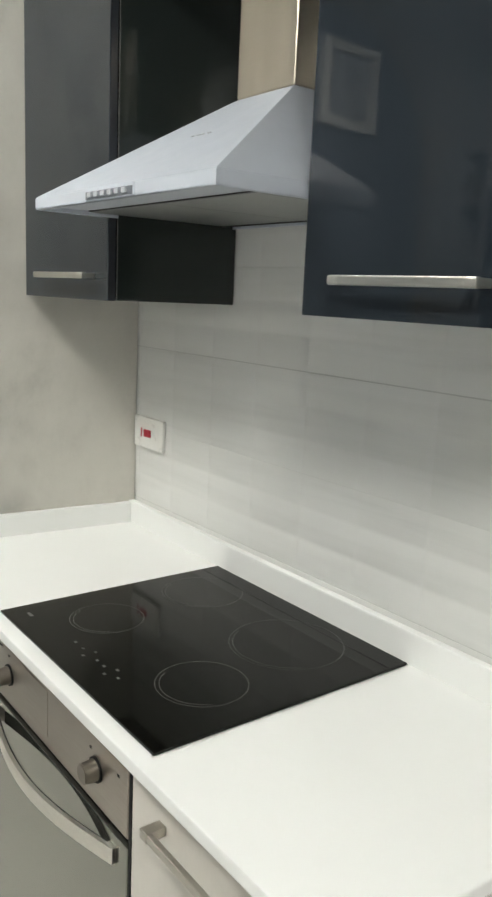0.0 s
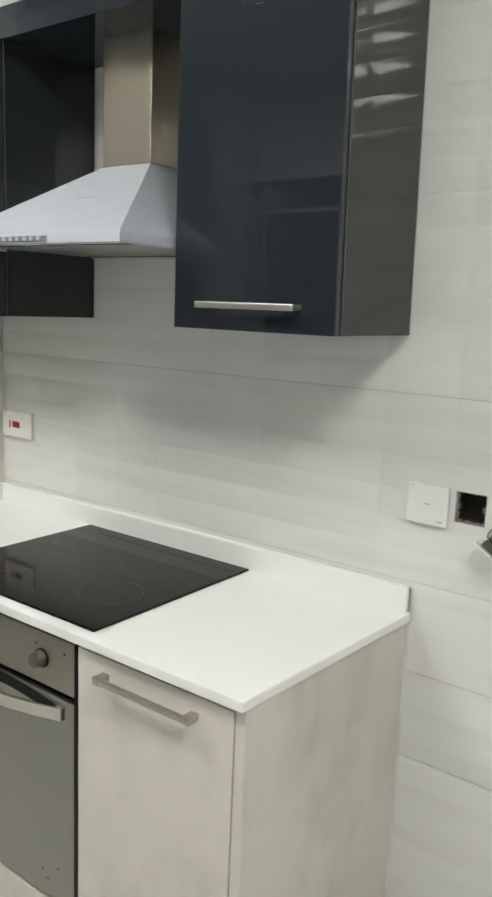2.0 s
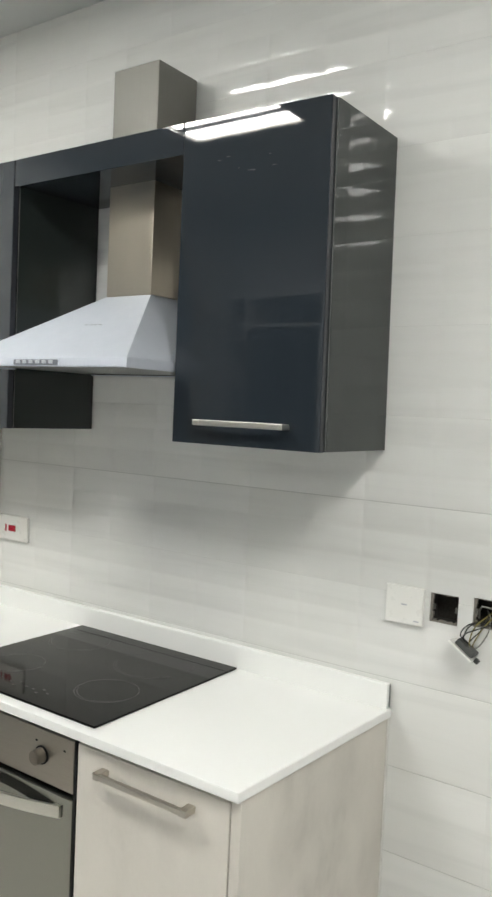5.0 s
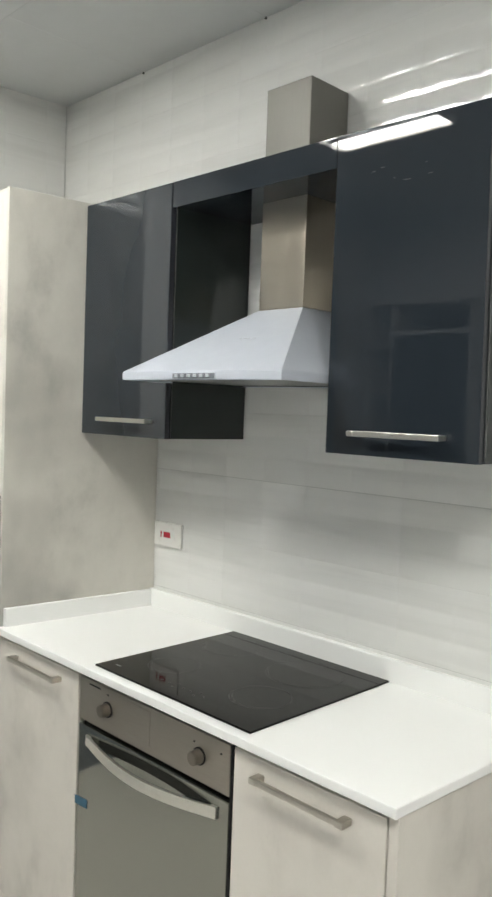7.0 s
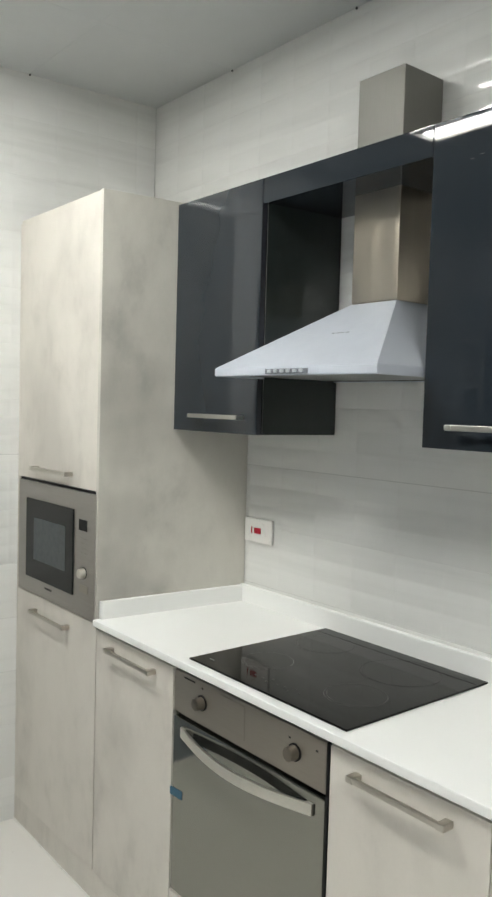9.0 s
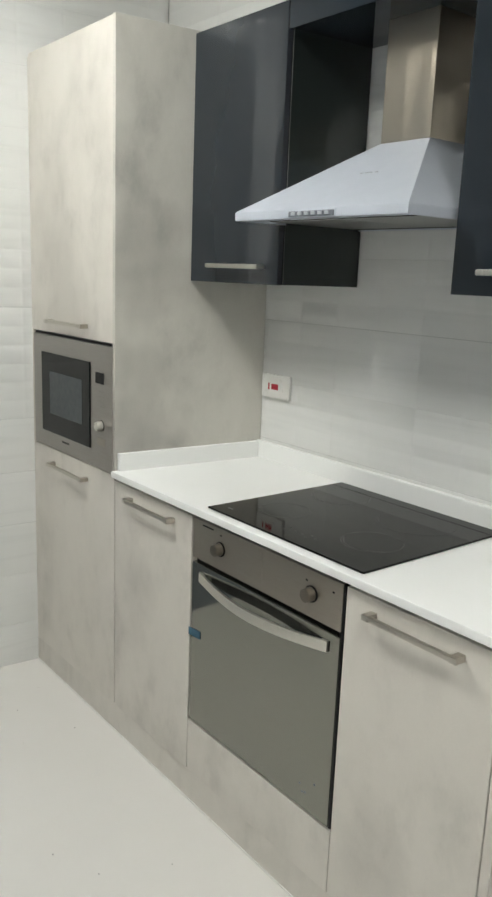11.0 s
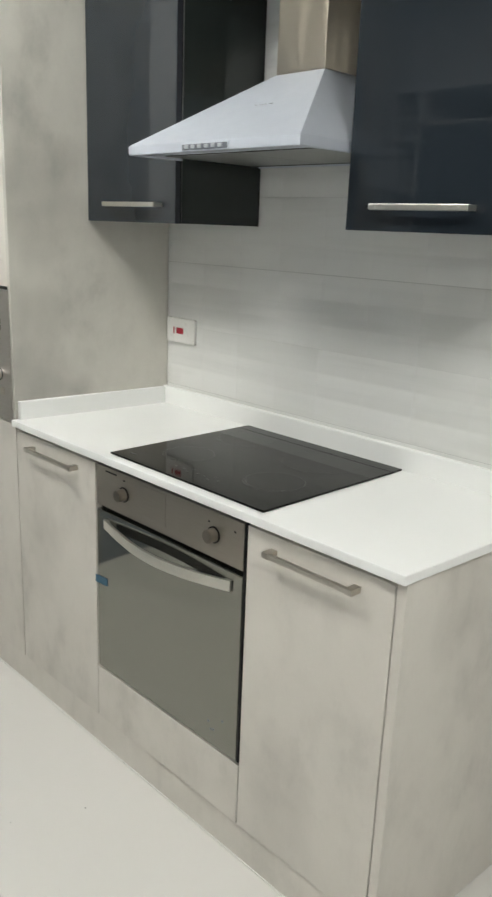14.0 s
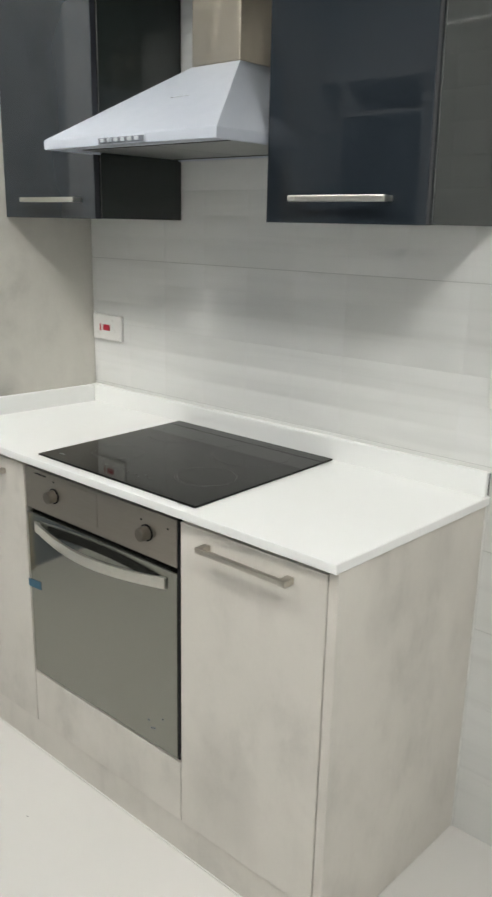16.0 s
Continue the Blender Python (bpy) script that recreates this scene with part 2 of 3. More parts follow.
def cyl(center, axis, r0, r1, depth, n=32, bevel=0.0, bm=None):
    own = bmesh.new()
    q = Vector((0, 0, 1)).rotation_difference(Vector(axis)).to_matrix().to_4x4()
    bmesh.ops.create_cone(own, cap_ends=True, segments=n, radius1=r0, radius2=r1, depth=depth, matrix=Matrix.Translation(center) @ q)
    if bevel:
        caps = [e for f in own.faces if len(f.verts) > 4 for e in f.edges]
        bmesh.ops.bevel(own, geom=caps, offset=bevel, segments=2, affect="EDGES")
    if bm is None:
        return own
    return merge(bm, own)


def ring(cx, cy, z, r, w, n=64, a0=0.0, a1=math.tau):
    """A flat printed ring, or an arc of one."""
    bm = bmesh.new()
    k = n if a1 - a0 >= math.tau - 1e-6 else n + 1
    pts = [a0 + (a1 - a0) * i / n for i in range(k)]
    a = [bm.verts.new((cx + r * math.cos(t), cy + r * math.sin(t), z)) for t in pts]
    b = [bm.verts.new((cx + (r + w) * math.cos(t), cy + (r + w) * math.sin(t), z)) for t in pts]
    for i in range(n):
        j = (i + 1) % k
        bm.faces.new((a[i], a[j], b[j], b[i]))
    return bm


def sweep(points, r, n=8, closed=False):
    """A round cable through points."""
    bm = bmesh.new()
    pts = [Vector(p) for p in points]
    rows = []
    for i, p in enumerate(pts):
        d = (pts[min(i + 1, len(pts) - 1)] - pts[max(i - 1, 0)]).normalized()
        side = d.orthogonal().normalized() if i == 0 else (rows[-1][1] - d * rows[-1][1].dot(d)).normalized()
        up = d.cross(side)
        rows.append(([bm.verts.new(p + r * (math.cos(t) * side + math.sin(t) * up)) for t in [math.tau * k / n for k in range(n)]], side))
    for (a, _), (b, _) in zip(rows, rows[1:]):
        for k in range(n):
            bm.faces.new((a[k], a[(k + 1) % n], b[(k + 1) % n], b[k]))
    for a in (rows[0][0], rows[-1][0]):
        bm.faces.new(a)
    return bm


def bow(points, steps=14):
    """A smooth line through control points."""
    pts = [Vector(p) for p in points]
    out = []
    for i in range(len(pts) - 1):
        p0, p1, p2, p3 = pts[max(i - 1, 0)], pts[i], pts[i + 1], pts[min(i + 2, len(pts) - 1)]
        for k in range(steps):
            t = k / steps
            out.append(0.5 * ((2 * p1) + (p2 - p0) * t + (2 * p0 - 5 * p1 + 4 * p2 - p3) * t * t + (3 * p1 - p0 - 3 * p2 + p3) * t ** 3))
    out.append(pts[-1])
    return out


def bar_handle(parent, x0, x1, y, z, material, out=0.030, sec=0.012, foot=0.001):
    """A square bar on two end blocks that stand on the door face at y."""
    bm = box(x0, x1, y - out, y - out + 0.009, z - sec / 2, z + sec / 2, 0.0015)
    for x in (x0 - 0.001, x1 - 0.017):
        box(x, x + 0.018, y - out - 0.001, y - 0.0005, z - sec / 2 - foot, z + sec / 2 + foot, 0.0015, bm=bm)
    return part("handle", bm, material, parent, "satin nickel bar handle")


# ---- room shell ----
X_RIGHT, Y_BACK = 4.1, -3.06
SLOPE = 0.07                       # the side wall is a little out of square
LEFT0 = -0.650
TILE_W, TILE_H, JOINT = 0.3355, 0.2068, 0.0004
TILE_X0, TILE_Z0 = 1.0185 - 9 * TILE_W, 1.381 - 7 * TILE_H
HOLES = [(1.534, 1.600, 1.122, 1.189), (1.634, 1.702, 1.129, 1.194), (1.740, 1.845, 1.118, 1.192), (1.819, 1.885, 0.345, 0.407)]


def holed_slab(x0, x1, y0, y1, z0, z1, holes):
    """A slab facing -y with rectangular holes right through it."""
    xs = sorted({x0, x1, *(h[i] for h in holes for i in (0, 1))})
    zs = sorted({z0, z1, *(h[i] for h in holes for i in (2, 3))})
    bm = bmesh.new()
    grid = {}

    def vert(i, j, y):
        if (i, j, y) not in grid:
            grid[i, j, y] = bm.verts.new((xs[i], y, zs[j]))
        return grid[i, j, y]

    def full(i, j):
        if not (0 <= i < len(xs) - 1 and 0 <= j < len(zs) - 1):
            return False
        cx, cz = (xs[i] + xs[i + 1]) / 2, (zs[j] + zs[j + 1]) / 2
        return not any(h[0] < cx < h[1] and h[2] < cz < h[3] for h in holes)

    for i in range(len(xs) - 1):
        for j in range(len(zs) - 1):
            if not full(i, j):
                continue
            for y in (y0, y1):
                bm.faces.new([vert(a, b, y) for a, b in ((i, j), (i + 1, j), (i + 1, j + 1), (i, j + 1))])
            for (di, dj), (p, q) in (((-1, 0), ((i, j), (i, j + 1))), ((1, 0), ((i + 1, j), (i + 1, j + 1))), ((0, -1), ((i, j), (i + 1, j))), ((0, 1), ((i, j + 1), (i + 1, j + 1)))):
                if not full(i + di, j + dj):
                    bm.faces.new([vert(*p, y0), vert(*q, y0), vert(*q, y1), vert(*p, y1)])
    return bm


wall_back = tagged(part("wall_back", holed_slab(-0.9, X_RIGHT, 0.0024, 0.16, FLOOR, CEIL + 0.13, HOLES), M_GROUT), "white wave-relief tiled kitchen wall", "wall", kind="structure")
bm = box(LEFT0 - 0.15, LEFT0 - 0.0024, Y_BACK, 0.0, FLOOR, CEIL + 0.13)
for v in bm.verts:
    v.co.x += SLOPE * v.co.y
wall_left = tagged(part("wall_left", bm, M_GROUT), "white wave-relief tiled side wall", "wall", kind="structure")
tagged(part("wall_right", box(X_RIGHT, X_RIGHT + 0.15, Y_BACK, 0.16, FLOOR, CEIL + 0.13), M_PAINT), "plain white painted wall", "wall", kind="structure")
tagged(part("wall_front", box(-1.1, X_RIGHT, Y_BACK - 0.15, Y_BACK, FLOOR, CEIL + 0.13), M_PAINT), "plain white painted wall", "wall", kind="structure")
tagged(part("floor", box(-1.1, X_RIGHT + 0.15, Y_BACK - 0.15, 0.16, FLOOR - 0.12, FLOOR), M_FLOOR), "cream polished tile floor with small specks", "floor", kind="structure")

# ceiling of square boards with thin open joints, all one mesh
CX0, CY0, CM = -0.145, -0.53, 0.603
FIXTURES = [(0, -2), (4, -2)]
wells = [(CX0 + i * CM + 0.002, CX0 + (i + 1) * CM - 0.002, -CY0 - (j + 1) * CM + 0.002, -CY0 - j * CM - 0.002) for i, j in FIXTURES]
bm = holed_slab(-1.1, X_RIGHT + 0.15, -CEIL - 0.13, -CEIL - 0.012, -0.16, 0.15 - Y_BACK, wells)
bmesh.ops.rotate(bm, verts=bm.verts, cent=(0, 0, 0), matrix=Matrix(((1, 0, 0), (0, 0, -1), (0, -1, 0))))
box(-1.1, X_RIGHT + 0.15, Y_BACK - 0.15, 0.16, CEIL + 0.131, CEIL + 0.17, bm=bm)
for i in range(-2, 8):
    for j in range(-6, 2):
        if (i, j) in FIXTURES:
            continue
        x0, x1 = CX0 + i * CM, CX0 + (i + 1) * CM
        y0, y1 = CY0 + j * CM, CY0 + (j + 1) * CM
        x0, x1, y0, y1 = max(x0, -1.05), min(x1, X_RIGHT), max(y0, Y_BACK), min(y1, 0.004)
        if x1 - x0 > 0.02 and y1 - y0 > 0.02:
            box(x0 + 0.0004, x1 - 0.0004, y0 + 0.0004, y1 - 0.0004, CEIL, CEIL + 0.0115, bm=bm)
tagged(part("ceiling", bm, M_CEIL), "pale grey ceiling of square boards", "ceiling", kind="structure")


# small dark clips where the ceiling boards meet the walls
for x, y in ((CX0 + CM, -0.004), (CX0, -0.004), (LEFT0 + SLOPE * CY0 + 0.005, CY0)):
    tagged(part("ceiling_clip", cyl((x, y, CEIL - 0.004), (0, 0, 1), 0.0038, 0.003, 0.007, 10, 0.0008), M_BLOCK), "small dark clip at the ceiling's edge", "clip", "ceiling clips")


# ---- ceiling lights ----
def ceiling_light(i, j):
    x0, y0 = CX0 + i * CM, CY0 + j * CM
    e = thing("ceiling_light", "white recessed square ceiling light with four lit strips in grey tray", "ceiling light", "recessed ceiling lights", at=(x0 + CM / 2, y0 + CM / 2, CEIL))
    h = CM / 2
    bm = bmesh.new()
    for a, b, c, d in ((-h, h, -h, -h + 0.02), (-h, h, h - 0.02, h), (-h, -h + 0.02, -h + 0.02, h - 0.02), (h - 0.02, h, -h + 0.02, h - 0.02)):
        box(a, b, c, d, -0.004, 0.011, 0.001, bm=bm)
    part("frame", bm, M_WHITE, e)
    bm = box(-h + 0.004, h - 0.004, -h + 0.004, h - 0.004, 0.115, 0.122)
    for a, b, c, d in ((-h + 0.004, h - 0.004, -h + 0.004, -h + 0.01), (-h + 0.004, h - 0.004, h - 0.01, h - 0.004), (-h + 0.004, -h + 0.01, -h + 0.01, h - 0.01), (h - 0.01, h - 0.004, -h + 0.01, h - 0.01)):
        box(a, b, c, d, 0.0115, 0.115, bm=bm)
    part("tray", bm, M_TRAY, e, "dull grey metal tray")
    for k in range(4):
        y = -0.235 + k * 0.14
        part("light_strip", box(-0.272, 0.272, y - 0.043, y + 0.043, 0.006, 0.012, 0.002), M_LIT, e, "flat lit white strip")
        part("strip_carrier", box(-0.276, 0.276, y - 0.030, y + 0.030, 0.0125, 0.114), M_TRAY, e)
    return e


for i, j in FIXTURES:
    ceiling_light(i, j)

# ---- tall cabinet with microwave ----
YF = -0.557                        # front face of the low and tall doors
YD = YF + 0.018
tall = thing("tall_cabinet", "tall concrete-look oven tower standing in the corner", "cabinet", at=(0, 0, 0))
TX0, TX1, TLEAN = -0.683, -0.055, 0.055
part("side_panel", box(TX1 - 0.0155, TX1, YF - 0.001, -0.002, 0.896, 2.246, 0.0012, TLEAN), M_CONC_SIDE, tall, "concrete-look side panel with the greyer light on it put into its colour")
bm = bmesh.new()
for z0, z1 in ((0.072, 0.09), (0.874, 0.884), (1.298, 1.312), (2.22, 2.236)):
    box(TX0 + 0.018, TX1 - 0.019, YD + 0.001, -0.01, z0, z1, lean0=0.035, lean1=TLEAN, bm=bm)
box(TX0, TX0 + 0.017, YD + 0.001, -0.01, 0.0, 2.236, lean0=0.035, bm=bm)
box(TX1 - 0.018, TX1 - 0.003, YD + 0.001, -0.002, 0.0, 0.8955, lean0=TLEAN, bm=bm)
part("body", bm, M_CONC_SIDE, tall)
part("filler_strip", box(TX0 - 0.006, TX0 + 0.012, YF + 0.004, YD + 0.02, 0.07, 2.236, 0.001), M_CONC, tall)
door = part("door", box(TX0 + 0.013, TX1 - 0.0165, YF, YD, 1.304, 2.244, 0.0015), M_CONC, tall, "tall pale concrete-look door")
bar_handle(door, -0.512, -0.235, YF, 1.345, M_HANDLE)
door = part("door", box(TX0 + 0.013, TX1 - 0.003, YF, YD, 0.074, 0.882, 0.0015), M_CONC, tall, "lower pale concrete-look door")
bar_handle(door, -0.512, -0.240, YF, 0.828, M_HANDLE)

mw = thing("microwave", "built-in steel microwave with black glass door", "microwave", at=(0, 0, 0))
MX0, MX1, MZ0, MZ1 = TX0 + 0.024, TX1 - 0.0105, 0.886, 1.293
part("body", box(MX0 + 0.03, MX1 - 0.03, YD + 0.004, -0.12, 0.90, 1.298, lean0=0.04), M_BLACK, mw)
# Black sheet behind the frame stands in for the shade in the gap.
part("gasket", box(MX0 - 0.003, MX1 + 0.003, YF + 0.006, YD - 0.001, MZ0 - 0.0035, MZ1 + 0.008), M_BLACK, mw, "black sheet standing in for the shaded gap round the frame")
part("front_frame", holed_slab(MX0, MX1, YF - 0.003, YF + 0.014, MZ0, MZ1, [(-0.589, -0.213, 0.943, 1.232)]), M_MWSTEEL, mw, "brushed steel frame")
door = part("door", box(-0.588, -0.214, YF - 0.007, YF + 0.012, 0.944, 1.231, 0.002), M_MWGLASS, mw, "black glass door")
part("window", box(-0.518, -0.268, YF - 0.0084, YF - 0.0065, 1.014, 1.166, 0.0004), M_MWPANE, door, "grey see-through pane")
part("display", box(-0.178, -0.122, YF - 0.0042, YF - 0.002, 1.168, 1.204), M_BLACK, mw, "small dark display")
bm = bmesh.new()
for k in range(4):
    box(-0.163, -0.117, YF - 0.0036, YF - 0.002, 1.095 + 0.016 * k, 1.0955 + 0.016 * k, bm=bm)
part("key_row", bm, M_MARK, mw)
knob = part("knob", cyl((-0.139, YF - 0.013, 1.031), (0, -1, 0), 0.017, 0.015, 0.021, 32, 0.002), M_BARH, mw, "round chrome knob", True)
part("knob_base", cyl((-0.139, YF - 0.0035, 1.031), (0, -1, 0), 0.019, 0.019, 0.002, 32), M_BLACK, mw)
part("button", box(-0.168, -0.112, YF - 0.0040, YF - 0.002, 0.965, 0.990, 0.0005), M_OVEN, mw)
bm = box(-0.432, -0.376, YF - 0.0036, YF - 0.002, 0.921, 0.927)
part("badge", bm, M_BLACK, mw, "small dark badge")

# ---- base cabinets, plinth, worktop ----
DZ0, DZ1 = 0.074, 0.866


def base_cabinet(x0, x1, label, hx0, hx1, front_top=DZ1):
    e = thing("base_cabinet", label, "cabinet", "base cabinets under the worktop")
    bm = bmesh.new()
    box(x0 + 0.002, x0 + 0.018, YD + 0.001, -0.02, 0.074, 0.875, lean0=0.03, bm=bm)
    box(x1 - 0.018, x1 - 0.002, YD + 0.001, -0.02, 0.074, 0.875, lean0=0.03, bm=bm)
    box(x0 + 0.018, x1 - 0.018, YD + 0.001, -0.02, 0.074, 0.09, lean0=0.03, bm=bm)
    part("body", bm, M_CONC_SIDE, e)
    d = part("door", box(x0 + 0.0015, x1 - 0.0015, YF, YD, DZ0, front_top, 0.0015), M_CONC, e, "pale concrete-look laminate door")
    bar_handle(d, hx0, hx1, YF, 0.829, M_HANDLE)
    return e


base_cabinet(TX1 + 0.001, 0.387, "pale concrete-look base cabinet beside the oven tower", 0.045, 0.300)
right_base = base_cabinet(0.992, 1.393, "pale concrete-look base cabinet at the worktop's open end", 1.068, 1.312)
part("end_panel", box(1.3945, 1.4165, YF + 0.001, -0.003, FLOOR + 0.002, 0.8775, 0.0012, 0.030), M_CONC, right_base, "cloudy concrete-look end panel")
housing = thing("oven_housing", "concrete-look panel and frame under the built-in oven", "cabinet")
part("front_panel", box(0.3885, 0.9905, YF, YD, DZ0, 0.240, 0.0015), M_CONC, housing)
for x in (0.392, 0.972):
    part("side_board", box(x, x + 0.016, YD + 0.001, -0.02, 0.074, 0.875, lean0=0.03), M_INNER, housing)
tagged(part("plinth", box(-0.690, 1.400, YF + 0.004, YF + 0.020, FLOOR + 0.001, 0.071, 0.001), M_CONC), "long concrete-look plinth board along the floor", "plinth")

tagged(part("sealant_bead", box(1.4468, 1.4505, -0.005, -0.0008, FLOOR, 0.8785, 0.001), M_WHITE), "white sealant bead between end panel and tiles", "sealant")
tagged(part("sealant_bead", box(-0.690, 1.400, YF + 0.0005, YF + 0.0038, FLOOR + 0.0005, FLOOR + 0.005, 0.0008), M_WHITE), "white sealant bead along the plinth on the floor", "sealant")

worktop = thing("worktop", "white quartz worktop with low upstand along the walls", "worktop")
CTX0, CTX1 = TX1 + 0.001, 1.420
part("slab", box(CTX0, CTX1, -0.572, -0.003, 0.879, 0.900, 0.003, TLEAN - 0.002, 0.036), M_QUARTZ, worktop, smooth=False)
part("upstand", box(0.0005, 1.449, -0.021, -0.0035, 0.896, 0.960, 0.0035, 0.0, 0.001), M_QUARTZ, worktop)
part("open_joint", box(1.4498, 1.4504, -0.0085, -0.0036, 0.902, 0.956), M_BLOCK, worktop, "dark unsealed joint at the upstand's end")
part("upstand", box(CTX0 + 0.0015, CTX0 + 0.019, -0.550, -0.0215, 0.896, 0.957, 0.0035, TLEAN - 0.004), M_QUARTZ, worktop)

# ---- hob ----
hob = thing("hob", "black ceramic induction hob set in the worktop", "hob")
HX0, HX1, HY0, HY1, HZ = 0.440, 1.024, -0.543, -0.027, 0.9055
bm = box(HX0, HX1, HY0, HY1, 0.9005, HZ, 0.0015)
part("glass", bm, M_GLASS, hob, "black ceramic glass")
zt = HZ + 0.0003
ZONES = [(0.893, -0.375, 0.076), (0.580, -0.385, 0.070), (0.850, -0.160, 0.105), (0.560, -0.150, 0.085)]
for k, (cx, cy, r) in enumerate(ZONES):
    part("cooking_zone", merge(ring(cx, cy, zt, r, 0.001), ring(cx, cy, zt, r - 0.007, 0.001, 40, 3.6, 5.9)), M_DIM if k > 1 else M_MARK, hob, "thin printed cooking zone ring")
for k, (dx, dy) in enumerate([(0, 0), (0.03, 0), (0.055, -0.012), (0.055, 0.012), (0.085, 0), (0.11, 0), (0.135, -0.012), (0.135, 0.012), (0.16, 0)]):
    part("touch_key", box(0.644 + dx, 0.651 + dx, -0.4845 + dy, -0.4795 + dy, zt - 0.0001, zt + 0.0002), M_KEYPRINT, hob)
part("badge", box(0.480, 0.500, -0.506, -0.500, zt - 0.0001, zt + 0.0002), M_MARK, hob, "small printed badge")
part("rear_line", box(HX0 + 0.004, HX1 - 0.004, HY1 - 0.045, HY1 - 0.0435, zt - 0.0001, zt + 0.0001), M_BLACK, hob)

# ---- oven ----
oven = thing("oven", "built-in steel oven with mirrored glass door", "oven")
OX0, OX1 = 0.391, 0.988
OY = YF + 0.0115                   # the oven's front lies nearly flush with the doors
part("body", box(OX0 + 0.018, OX1 - 0.018, YD + 0.006, -0.06, 0.246, 0.868), M_BLACK, oven)
part("trim", box(OX0, OX1, OY + 0.006, YD + 0.005, 0.243, 0.8695), M_BLACK, oven, "black rim round the oven")
part("control_panel", box(OX0 + 0.003, OX1 - 0.0072, OY - 0.012, OY + 0.0055, 0.750, 0.866, 0.002), M_OVEN, oven, "brushed steel control panel")
part("display_line", box(0.595, 0.7, OY - 0.0128, OY - 0.0115, 0.77, 0.856, 0.0003), M_OVEN, oven)
for x in (0.523, 0.882):
    k = part("knob", cyl((x, OY - 0.024, 0.809), (0, -1, 0), 0.0175, 0.0160, 0.026, 40, 0.002), M_KNOB, oven, "round steel knob", True)
    part("collar", cyl((x, OY - 0.0135, 0.809), (0, -1, 0), 0.0205, 0.0205, 0.003, 40), M_BLACK, k)
for x, z in ((0.52, 0.845), (0.60, 0.845), (0.86, 0.835), (0.95, 0.835), (0.44, 0.852)):
    part("printed_mark", box(x, x + (0.05 if x < 0.45 else 0.006), OY - 0.0126, OY - 0.0118, z, z + 0.004), M_BLACK, oven)
part("door", box(OX0 + 0.003, OX1 - 0.0072, OY - 0.012, OY + 0.0055, 0.247, 0.736, 0.002), M_OVGLASS, oven, "mirrored grey glass door")
part("door_rim", box(OX1 - 0.0070, OX1 - 0.0003, OY - 0.010, OY + 0.0055, 0.246, 0.866, 0.0005), M_BLACK, oven)
r = random.Random(4)
for k in range(4):
    x, z = 0.905 + r.uniform(-0.03, 0.03), 0.315 + r.uniform(-0.03, 0.03)
    part("smudge", cyl((x, OY - 0.0121, z), (0, -1, 0), 0.0035, 0.0028, 0.0006, 8), M_BLUEGREY, oven, "tiny blue-grey smudge on the glass")
# bowed bar: a flat strip that stands away from the door in the middle
HB0, HB1, HBZ, HBH = 0.434, 0.947, 0.702, 0.027
bm = bmesh.new()
n = 28
rows = []
for i in range(n + 1):
    t = i / n
    s = math.sin(math.pi * t)
    y = OY - 0.018 - 0.036 * s
    z = HBZ - 0.010 * s
    x = HB0 + (HB1 - HB0) * t
    rows.append([bm.verts.new((x, y + dy, z + dz)) for dy, dz in ((0, -HBH / 2), (0, HBH / 2), (0.007, HBH / 2), (0.007, -HBH / 2))])
for a, b in zip(rows, rows[1:]):
    for k in range(4):
        bm.faces.new((a[k], a[(k + 1) % 4], b[(k + 1) % 4], b[k]))
bm.faces.new(rows[0]), bm.faces.new(rows[-1])
h = part("door_handle", bm, M_BARH, oven, "bowed satin steel handle")
# Added black strip behind the bar, so its reflection in the door turns dark.
bm = bmesh.new()
rows = []
for i in range(n + 1):
    t = (i + 0.5) / (n + 1)
    q = math.sin(math.pi * t)
    rows.append([bm.verts.new((HB0 + (HB1 - HB0) * t, OY - 0.0103 - 0.036 * q + dy, HBZ - 0.010 * q + dz)) for dy, dz in ((0, -HBH / 2 + 0.001), (0, HBH / 2 - 0.001), (0.002, HBH / 2 - 0.001), (0.002, -HBH / 2 + 0.001))])
for a, b in zip(rows[2:-2], rows[3:-1]):
    for k in range(4):
        bm.faces.new((a[k], a[(k + 1) % 4], b[(k + 1) % 4], b[k]))
part("handle_lining", bm, M_BLACK, h, "added black strip that darkens the handle's mirror image")
for x in (HB0, HB1 - 0.02):
    part("bracket", box(x, x + 0.02, OY - 0.0175, OY - 0.0115, HBZ - HBH / 2, HBZ + HBH / 2, 0.001), M_BARH, h)
bm = box(0.3845, 0.441, OY - 0.0138, OY - 0.0126, 0.511, 0.534)
for v in bm.verts:
    v.co.z += 0.06 * (v.co.x - 0.39)
tagged(part("tape", bm, M_TAPE), "scrap of blue tape stuck on the oven door", "tape")

# ---- wall cabinets ----
UY, UYD = -0.300, -0.282
UZ0, UZ1 = 1.505, 2.235


